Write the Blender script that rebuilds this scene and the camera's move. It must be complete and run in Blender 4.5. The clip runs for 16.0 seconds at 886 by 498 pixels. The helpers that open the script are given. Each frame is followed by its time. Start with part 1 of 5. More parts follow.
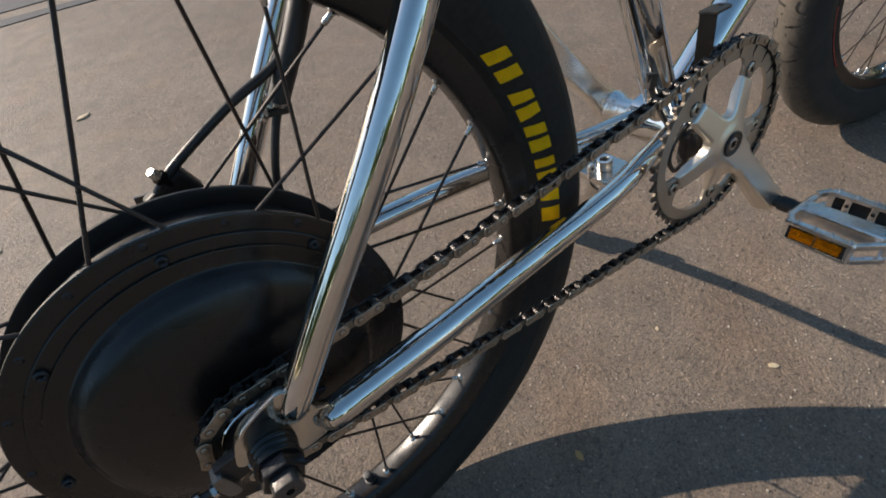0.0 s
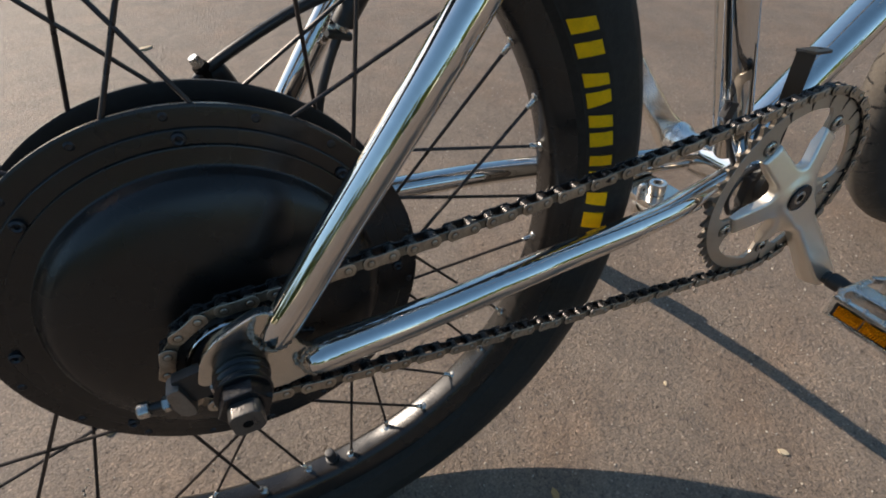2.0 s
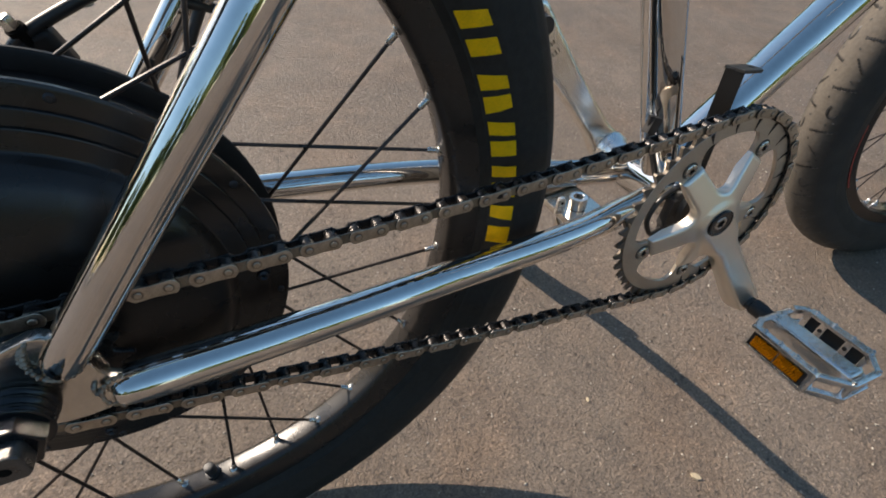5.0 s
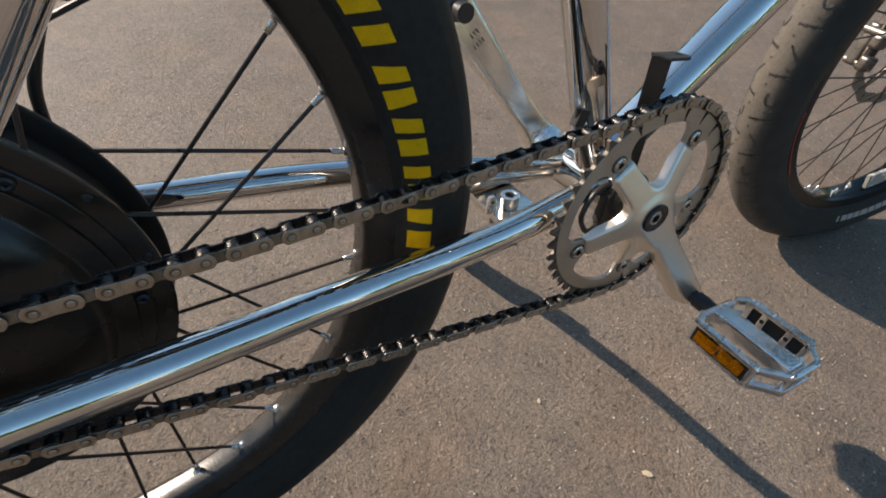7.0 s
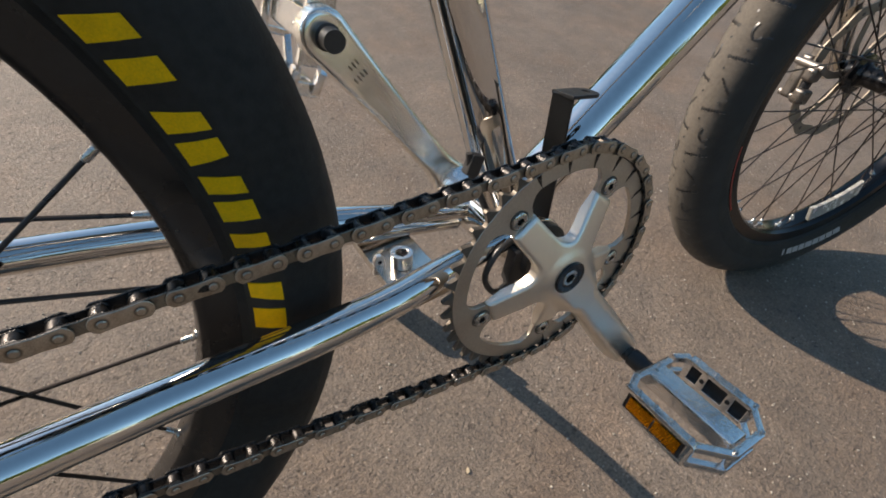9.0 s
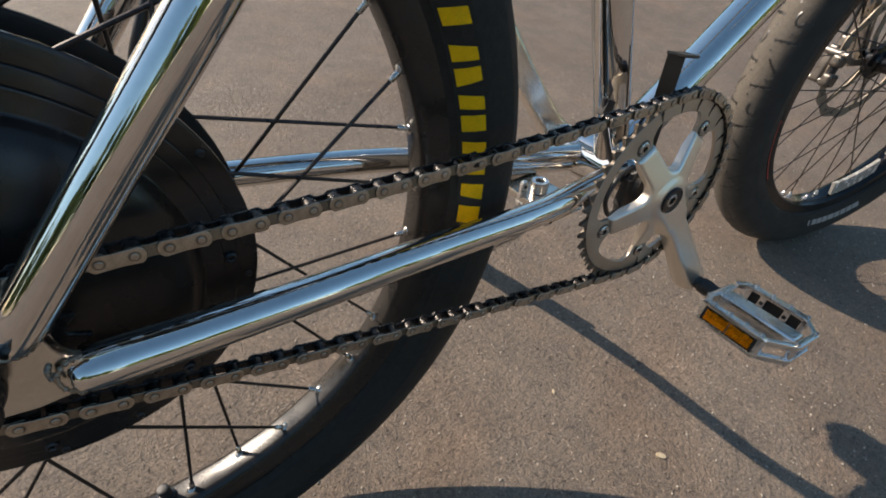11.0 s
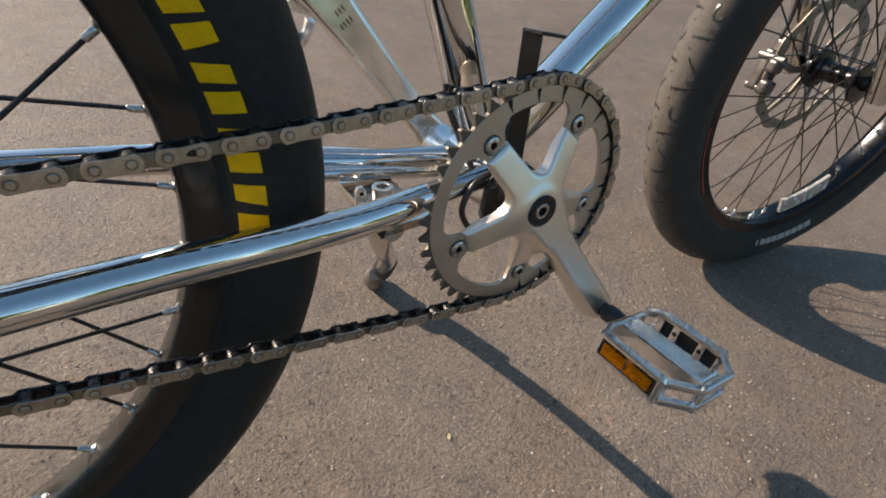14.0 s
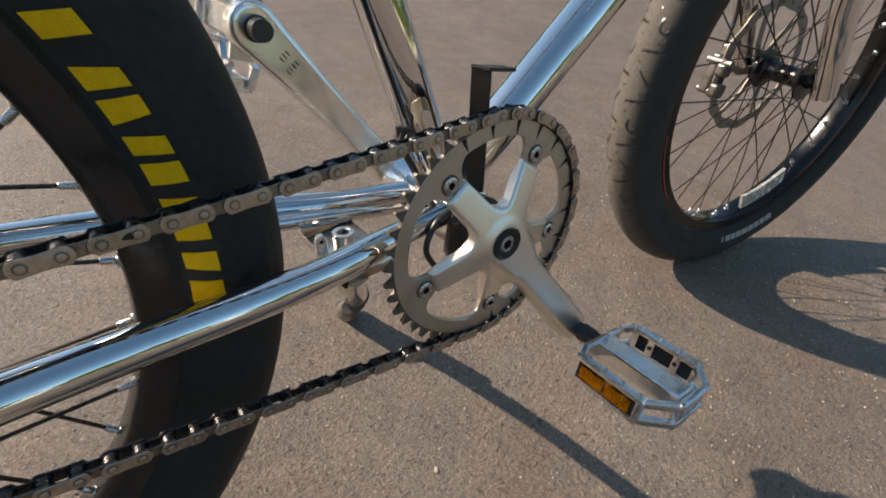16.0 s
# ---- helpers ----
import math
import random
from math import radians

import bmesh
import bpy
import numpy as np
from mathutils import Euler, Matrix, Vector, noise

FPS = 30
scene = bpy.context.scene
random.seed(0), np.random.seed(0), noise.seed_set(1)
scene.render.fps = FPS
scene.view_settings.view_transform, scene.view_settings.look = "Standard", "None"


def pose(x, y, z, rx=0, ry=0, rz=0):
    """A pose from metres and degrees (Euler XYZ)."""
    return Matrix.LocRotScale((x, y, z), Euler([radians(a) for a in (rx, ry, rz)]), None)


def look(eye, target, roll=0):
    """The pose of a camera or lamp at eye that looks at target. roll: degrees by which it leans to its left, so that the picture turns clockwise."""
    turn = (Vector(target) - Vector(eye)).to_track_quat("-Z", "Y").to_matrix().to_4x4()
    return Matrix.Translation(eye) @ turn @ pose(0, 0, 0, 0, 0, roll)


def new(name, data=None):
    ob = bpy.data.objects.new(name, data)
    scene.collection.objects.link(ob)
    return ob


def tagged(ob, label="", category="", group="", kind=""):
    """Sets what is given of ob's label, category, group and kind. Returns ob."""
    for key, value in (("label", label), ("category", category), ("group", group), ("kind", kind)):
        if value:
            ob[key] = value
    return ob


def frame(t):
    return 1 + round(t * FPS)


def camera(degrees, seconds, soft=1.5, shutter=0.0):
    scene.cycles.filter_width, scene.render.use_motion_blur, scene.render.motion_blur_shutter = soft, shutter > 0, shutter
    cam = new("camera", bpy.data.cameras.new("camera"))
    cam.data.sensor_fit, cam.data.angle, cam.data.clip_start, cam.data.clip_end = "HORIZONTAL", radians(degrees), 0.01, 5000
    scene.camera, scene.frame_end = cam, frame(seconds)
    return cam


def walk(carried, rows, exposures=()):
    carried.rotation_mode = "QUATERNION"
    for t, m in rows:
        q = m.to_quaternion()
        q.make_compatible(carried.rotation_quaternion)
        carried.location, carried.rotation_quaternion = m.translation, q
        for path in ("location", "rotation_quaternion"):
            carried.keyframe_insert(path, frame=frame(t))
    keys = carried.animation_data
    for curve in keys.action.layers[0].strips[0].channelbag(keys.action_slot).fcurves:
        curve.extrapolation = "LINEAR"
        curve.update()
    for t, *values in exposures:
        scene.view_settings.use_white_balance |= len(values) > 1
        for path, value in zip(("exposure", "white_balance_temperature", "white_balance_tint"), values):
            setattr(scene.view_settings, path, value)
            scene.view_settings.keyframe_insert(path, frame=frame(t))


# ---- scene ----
import collections

cam = camera(86.08, 16.0, soft=1.85)
PATH = [
    (0, 0.0687, -0.1941, 0.6084, 40.752, 8.964, -35.712),
    (0.5, 0.0362, -0.2192, 0.6048, 42.426, 7.413, -31.815),
    (1, 0.029, -0.1969, 0.614, 43.027, 6.317, -30.057),
    (1.5, 0.0448, -0.1935, 0.5821, 43.87, 3.618, -27.078),
    (2, 0.053, -0.1947, 0.5638, 44.409, 0.629, -24.398),
    (2.5, 0.079, -0.188, 0.5635, 44.772, -1.957, -22.653),
    (3, 0.0924, -0.187, 0.5621, 44.335, -3.352, -22.442),
    (3.2, 0.0932, -0.1846, 0.5592, 43.908, -3.715, -22.708),
    (5.3, 0.1416, -0.1863, 0.5527, 42.602, -4.207, -24.696),
    (5.5, 0.1668, -0.1836, 0.5564, 42.342, -4.3, -25.462),
    (6, 0.1834, -0.1679, 0.5335, 41.47, -4.621, -27.498),
    (6.5, 0.1664, -0.1743, 0.5399, 41.735, -4.926, -27.622),
    (7, 0.1684, -0.181, 0.5418, 42.554, -5.114, -27.941),
    (7.5, 0.1961, -0.1778, 0.5446, 43.381, -5.482, -28.392),
    (8, 0.2412, -0.1656, 0.5337, 44.172, -5.668, -29.098),
    (8.2, 0.2558, -0.1555, 0.5245, 44.453, -5.907, -29.405),
    (10.3, 0.2395, -0.1745, 0.5277, 46.605, -7.606, -32.922),
    (10.5, 0.2147, -0.1806, 0.5267, 46.555, -7.457, -32.433),
    (11, 0.0972, -0.1948, 0.5255, 46.494, -7.092, -30.965),
    (11.5, 0.0208, -0.1986, 0.5193, 46.232, -6.844, -29.824),
    (12, 0.0105, -0.2044, 0.507, 46.151, -6.731, -29),
    (12.5, 0.05, -0.2063, 0.5029, 46.245, -6.665, -28.697),
    (13, 0.1167, -0.2052, 0.5083, 47.096, -7.244, -29.143),
    (13.5, 0.1794, -0.2149, 0.4905, 48.641, -7.993, -30.733),
    (14, 0.2363, -0.2124, 0.4871, 49.207, -7.951, -31.74),
    (14.5, 0.2474, -0.2103, 0.486, 49.346, -7.788, -32.486),
    (15, 0.2544, -0.2067, 0.4868, 49.822, -7.596, -34.507),
    (15.5, 0.2535, -0.2029, 0.4879, 50.265, -6.97, -36.858),
    (16, 0.2528, -0.2001, 0.5017, 50.753, -6.062, -36.885),
]
walk(cam, [(t, pose(x, y, z, rx, ry, rz)) for t, x, y, z, rx, ry, rz in PATH], exposures=[(0.0, 0.62, 7000, 13), (2.5, 0.68, 7020, 13), (5.5, 0.75, 7050, 13), (8.0, 0.76, 7080, 13), (10.5, 0.67, 7100, 13), (12.0, 0.80, 7100, 13), (14.0, 0.80, 7150, 13), (16.0, 0.80, 7150, 13)])

# ---- daylight ----
SUN_AZ, SUN_EL = radians(127), radians(30.2)
world = bpy.data.worlds.new("sky")
scene.world = world
world.use_nodes = True
sky = world.node_tree.nodes.new("ShaderNodeTexSky")
sky.sky_type, sky.sun_disc = "NISHITA", False
sky.air_density, sky.dust_density, sky.ozone_density = 1.0, 0.5, 1.6
sky.sun_elevation, sky.sun_rotation = SUN_EL, radians(90) - SUN_AZ
background = world.node_tree.nodes["Background"]
background.inputs["Strength"].default_value = 0.115
tone = world.node_tree.nodes.new("ShaderNodeHueSaturation")
tone.inputs["Hue"].default_value, tone.inputs["Saturation"].default_value = 0.489, 1.12
world.node_tree.links.new(sky.outputs[0], tone.inputs["Color"])
world.node_tree.links.new(tone.outputs[0], background.inputs[0])
sun_data = bpy.data.lights.new("sun", "SUN")
sun_data.energy, sun_data.angle, sun_data.color = 4.2, radians(0.53), (1.0, 0.905, 0.79)
sun = new("sun", sun_data)
toward = Vector((math.cos(SUN_AZ) * math.cos(SUN_EL), math.sin(SUN_AZ) * math.cos(SUN_EL), math.sin(SUN_EL)))
sun.matrix_world = look(toward * 30, (0, 0, 0))


# ---- materials ----
def surface(name, base, rough=0.5, metal=0.0, vary=0.15, scale=60.0, bump=0.0, bump_scale=400.0, second=None,
            rough_vary=0.1, coat=0.0, specular=0.5, transmission=0.0, per_object=0.0):
    """A Principled surface with tone and gloss that vary at a coarse and a fine scale, and fine relief."""
    m = bpy.data.materials.new(name)
    m.use_nodes = True
    nt = m.node_tree
    p = nt.nodes["Principled BSDF"]
    tc = nt.nodes.new("ShaderNodeTexCoord")

    def noise_at(s, detail=4.0):
        n = nt.nodes.new("ShaderNodeTexNoise")
        n.inputs["Scale"].default_value, n.inputs["Detail"].default_value = s, detail
        nt.links.new(tc.outputs["Object"], n.inputs["Vector"])
        return n
    coarse, fine = noise_at(scale), noise_at(scale * 9)
    add = nt.nodes.new("ShaderNodeMath")
    add.operation = "MULTIPLY_ADD"
    nt.links.new(fine.outputs["Fac"], add.inputs[0])
    add.inputs[1].default_value = 0.5
    half = nt.nodes.new("ShaderNodeMath")
    half.operation = "MULTIPLY"
    half.inputs[1].default_value = 0.5
    nt.links.new(coarse.outputs["Fac"], half.inputs[0])
    nt.links.new(half.outputs[0], add.inputs[2])
    value = add.outputs[0]
    if per_object:
        info = nt.nodes.new("ShaderNodeObjectInfo")
        shift = nt.nodes.new("ShaderNodeMath")
        shift.operation = "MULTIPLY_ADD"
        shift.inputs[1].default_value = per_object
        nt.links.new(info.outputs["Random"], shift.inputs[0])
        nt.links.new(value, shift.inputs[2])
        value = shift.outputs[0]
    ramp = nt.nodes.new("ShaderNodeValToRGB")
    ramp.color_ramp.elements[0].position, ramp.color_ramp.elements[1].position = 0.3, 0.7
    low = second or tuple(c * (1 - vary) for c in base)
    high = tuple(min(1.0, c * (1 + vary)) for c in base)
    ramp.color_ramp.elements[0].color, ramp.color_ramp.elements[1].color = (*low, 1), (*high, 1)
    nt.links.new(value, ramp.inputs[0])
    nt.links.new(ramp.outputs[0], p.inputs["Base Color"])
    gloss = nt.nodes.new("ShaderNodeMapRange")
    gloss.inputs["From Min"].default_value, gloss.inputs["From Max"].default_value = 0.3, 0.7
    gloss.inputs["To Min"].default_value, gloss.inputs["To Max"].default_value = max(0.02, rough - rough_vary), min(1, rough + rough_vary)
    nt.links.new(coarse.outputs["Fac"], gloss.inputs["Value"])
    nt.links.new(gloss.outputs[0], p.inputs["Roughness"])
    p.inputs["Metallic"].default_value = metal
    p.inputs["Specular IOR Level"].default_value = specular
    p.inputs["Coat Weight"].default_value = coat
    p.inputs["Transmission Weight"].default_value = transmission
    if bump:
        relief = noise_at(bump_scale, 6.0)
        b = nt.nodes.new("ShaderNodeBump")
        b.inputs["Strength"].default_value, b.inputs["Distance"].default_value = bump, 0.001
        nt.links.new(relief.outputs["Fac"], b.inputs["Height"])
        nt.links.new(b.outputs[0], p.inputs["Normal"])
    return m


chrome = surface("chrome", (0.72, 0.70, 0.675), 0.04, 1.0, 0.06, 25, 0.03, 220, rough_vary=0.02)
chrome_dull = surface("dull_chrome", (0.66, 0.62, 0.56), 0.17, 1.0, 0.10, 60, 0.05, 600, rough_vary=0.06)
brushed = surface("brushed_aluminium", (0.93, 0.89, 0.82), 0.22, 1.0, 0.04, 30, 0.0, 900, rough_vary=0.03)
polished = surface("polished_aluminium", (0.82, 0.81, 0.79), 0.26, 1.0, 0.08, 40, 0.06, 900, rough_vary=0.07)
satin = surface("satin_aluminium", (0.92, 0.85, 0.75), 0.37, 1.0, 0.03, 45, 0.05, 1500, rough_vary=0.02)
cast_alloy = surface("cast_alloy", (0.87, 0.84, 0.80), 0.18, 1.0, 0.10, 70, 0.30, 220, rough_vary=0.09, second=(0.70, 0.70, 0.70))
ring_metal = surface("machined_ring", (0.54, 0.485, 0.415), 0.42, 1.0, 0.14, 60, 0.15, 1600, rough_vary=0.08)
chain_metal = surface("worn_chain_steel", (0.50, 0.41, 0.32), 0.42, 1.0, 0.25, 180, 0.2, 1800, second=(0.24, 0.20, 0.16), per_object=0.12)
chain_inner = surface("dull_chain_steel", (0.24, 0.20, 0.155), 0.45, 1.0, 0.3, 180, 0.2, 1800, second=(0.10, 0.085, 0.07), per_object=0.15)
motor_matt = surface("matt_black_casing", (0.013, 0.011, 0.010), 0.5, 0.0, 0.3, 40, specular=0.3)
worn_teeth = surface("worn_teeth", (0.13, 0.11, 0.09), 0.50, 0.6, 0.3, 120, 0.2, 1500)
chain_oily = surface("oily_chain_steel", (0.030, 0.027, 0.026), 0.30, 0.6, 0.4, 200, 0.2, 1500)
disc_metal = surface("brake_disc_steel", (0.29, 0.25, 0.205), 0.55, 0.75, 0.12, 60, 0.1, 1200)
bolt_steel = surface("bolt_steel", (0.55, 0.53, 0.50), 0.25, 1.0, 0.15, 200, rough_vary=0.1)
black_bolt = surface("black_bolt", (0.035, 0.035, 0.038), 0.38, 0.6, 0.3, 150, 0.2, 900)
motor_black = surface("motor_black_paint", (0.0108, 0.0086, 0.0076), 0.27, 0.0, 0.3, 30, 0.08, 700, rough_vary=0.05, specular=0.5)
rim_black = surface("rim_black", (0.014, 0.0120, 0.0108), 0.27, 0.0, 0.3, 40, 0.08, 500, rough_vary=0.08, specular=0.5)
rim_bright = surface("rim_polished", (0.044, 0.043, 0.043), 0.17, 1.0, 0.15, 40, 0.1, 600, rough_vary=0.06)
spoke_black = surface("spoke_black", (0.032, 0.023, 0.020), 0.35, 0.3, 0.3, 90)
rubber = surface("tyre_rubber", (0.0255, 0.0240, 0.0215), 0.60, 0.0, 0.35, 22, 0.3, 700, rough_vary=0.12, specular=0.2)
dusty_rubber = surface("dusty_tyre_rubber", (0.108, 0.094, 0.078), 0.85, 0.0, 0.2, 30, 0.4, 700, second=(0.075, 0.065, 0.055))
yellow = surface("yellow_print", (0.92, 0.50, 0.001), 0.62, 0.0, 0.12, 120, 0.3, 1600, second=(0.66, 0.38, 0.002), specular=0.25)
pale_print = surface("pale_print", (0.40, 0.36, 0.33), 0.7, 0.0, 0.2, 200)
red_tape = surface("red_rim_stripe", (0.35, 0.03, 0.02), 0.5, 0.0, 0.2, 100)
gloss_black = surface("glossy_black_steel", (0.008, 0.008, 0.009), 0.20, 0.0, 0.3, 120, 0.12, 500, rough_vary=0.08, specular=0.5)
caliper_paint = surface("caliper_grey_paint", (0.145, 0.13, 0.118), 0.34, 0.8, 0.25, 90, 0.2, 600)
cast_grey = surface("cast_grey_steel", (0.25, 0.23, 0.21), 0.45, 0.9, 0.2, 120, 0.3, 700)
weld_steel = surface("rough_weld", (0.42, 0.35, 0.28), 0.45, 1.0, 0.35, 300, 0.5, 700, second=(0.12, 0.10, 0.08))
axle_steel = surface("grey_axle_steel", (0.105, 0.10, 0.095), 0.36, 0.7, 0.3, 220, 0.25, 900)
dark_steel = surface("dark_worn_steel", (0.06, 0.06, 0.06), 0.42, 0.8, 0.3, 200, 0.2, 900)
black_plastic = surface("black_plastic", (0.02, 0.02, 0.021), 0.42, 0.0, 0.25, 60, 0.2, 900)
# near-black for a bolt shank, and for the shade inside sockets and holes
deep_black = surface("deep_black", (0.010, 0.009, 0.008), 0.95, 0.0, 0.3, 200, rough_vary=0.03, specular=0.04)
black_sheet = surface("black_sheet_metal", (0.011, 0.010, 0.009), 0.40, 0.0, 0.3, 60, 0.15, 700)
cable_black = surface("cable_black", (0.018, 0.018, 0.019), 0.35, 0.0, 0.2, 80)
amber = surface("amber_reflector", (0.74, 0.30, 0.010), 0.24, 1.0, 0.25, 150, 0.35, 900, second=(0.48, 0.17, 0.006), specular=0.4)
clear_plastic = surface("clear_reflector", (0.92, 0.92, 0.91), 0.18, 0.0, 0.05, 60, 0.4, 380, transmission=0.55, specular=0.7)
cloudy_plastic = surface("cloudy_reflector", (0.56, 0.54, 0.50), 0.24, 0.0, 0.25, 90, 0.4, 380, transmission=0.40, specular=0.6)
leaf_green = surface("tree_leaves", (0.085, 0.12, 0.02), 0.6, 0.0, 0.5, 0.6, second=(0.03, 0.055, 0.01))
bark = surface("bark", (0.12, 0.09, 0.06), 0.9, 0.0, 0.4, 4, 0.5, 20)
# plain dark bluish tone for the far strip and patch
tar = surface("bluish_dark", (0.062, 0.064, 0.070), 0.75, 0.0, 0.2, 20, 0.5, 300)
grit_stone = surface("grit_stone", (0.42, 0.38, 0.32), 0.7, 0.0, 0.4, 300, second=(0.2, 0.18, 0.15))
chip_pale = surface("pale_leaf_scrap", (0.50, 0.41, 0.28), 0.8, 0.0, 0.2, 300, 0.3, 900)
chip_brown = surface("brown_leaf_scrap", (0.42, 0.25, 0.10), 0.8, 0.0, 0.2, 300, 0.3, 900)


lip_pale = surface("pale_lip", (0.26, 0.22, 0.18), 0.9, 0.0, 0.3, 300)


def see_through(m, share):
    """Lets daylight from behind glow through a thin cloudy plastic."""
    nt = m.node_tree
    p, out = nt.nodes["Principled BSDF"], nt.nodes["Material Output"]
    thin = nt.nodes.new("ShaderNodeBsdfTranslucent")
    thin.inputs["Color"].default_value = (0.93, 0.92, 0.90, 1)
    mix = nt.nodes.new("ShaderNodeMixShader")
    mix.inputs[0].default_value = share
    nt.links.new(p.outputs[0], mix.inputs[1])
    nt.links.new(thin.outputs[0], mix.inputs[2])
    nt.links.new(mix.outputs[0], out.inputs["Surface"])


see_through(clear_plastic, 0.5)


def oil_rings(m, half=0.00635):
    """Dark oily rings round the two pins of a link."""
    nt = m.node_tree
    p = nt.nodes["Principled BSDF"]
    steel = p.inputs["Base Color"].links[0].from_socket
    tc = nt.nodes.new("ShaderNodeTexCoord")
    split = nt.nodes.new("ShaderNodeSeparateXYZ")
    nt.links.new(tc.outputs["Object"], split.inputs[0])

    def math_node(kind, a, b=None):
        n = nt.nodes.new("ShaderNodeMath")
        n.operation = kind
        for i, v in enumerate((a, b)):
            if isinstance(v, float):
                n.inputs[i].default_value = v
            elif v is not None:
                nt.links.new(v, n.inputs[i])
        return n.outputs[0]
    dx = math_node("SUBTRACT", math_node("ABSOLUTE", split.outputs["X"]), half)
    far = math_node("SQRT", math_node("ADD", math_node("MULTIPLY", dx, dx), math_node("MULTIPLY", split.outputs["Z"], split.outputs["Z"])))
    ramp = nt.nodes.new("ShaderNodeValToRGB")
    stops = ((0.0015, 0.0), (0.0019, 1.0), (0.0021, 1.0), (0.0028, 0.0))
    while len(ramp.color_ramp.elements) < 4:
        ramp.color_ramp.elements.new(0.5)
    for e, (at, v) in zip(ramp.color_ramp.elements, stops):
        e.position, e.color = at * 200, (v, v, v, 1)
    nt.links.new(math_node("MULTIPLY", far, 200.0), ramp.inputs[0])
    mix = nt.nodes.new("ShaderNodeMix")
    mix.data_type = "RGBA"
    nt.links.new(math_node("MULTIPLY", ramp.outputs[0], 0.6), mix.inputs["Factor"])
    nt.links.new(steel, mix.inputs["A"])
    mix.inputs["B"].default_value = (0.03, 0.026, 0.022, 1)
    nt.links.new(mix.outputs["Result"], p.inputs["Base Color"])


oil_rings(chain_metal)


def dusty_tread():
    m = dusty_rubber
    nt = m.node_tree
    p = nt.nodes["Principled BSDF"]
    dust = p.inputs["Base Color"].links[0].from_socket
    tc = nt.nodes.new("ShaderNodeTexCoord")
    split = nt.nodes.new("ShaderNodeSeparateXYZ")
    nt.links.new(tc.outputs["Object"], split.inputs[0])
    side = nt.nodes.new("ShaderNodeMath")
    side.operation = "ABSOLUTE"
    nt.links.new(split.outputs["Y"], side.inputs[0])
    n = nt.nodes.new("ShaderNodeTexNoise")
    n.inputs["Scale"].default_value, n.inputs["Detail"].default_value = 70.0, 6.0
    nt.links.new(tc.outputs["Object"], n.inputs["Vector"])
    edge = nt.nodes.new("ShaderNodeMath")
    edge.operation = "MULTIPLY_ADD"
    nt.links.new(n.outputs["Fac"], edge.inputs[0])
    edge.inputs[1].default_value = 0.008
    nt.links.new(side.outputs[0], edge.inputs[2])
    # dusty crown fades to dark sides; part of the fade is painted shading
    worn = nt.nodes.new("ShaderNodeMapRange")
    worn.interpolation_type = "SMOOTHSTEP"
    worn.inputs["From Min"].default_value, worn.inputs["From Max"].default_value = 0.016, 0.032
    nt.links.new(edge.outputs[0], worn.inputs["Value"])
    mix = nt.nodes.new("ShaderNodeMix")
    mix.data_type = "RGBA"
    nt.links.new(worn.outputs[0], mix.inputs["Factor"])
    nt.links.new(dust, mix.inputs["A"])
    mix.inputs["B"].default_value = (0.030, 0.0275, 0.0240, 1)
    nt.links.new(mix.outputs["Result"], p.inputs["Base Color"])


dusty_tread()


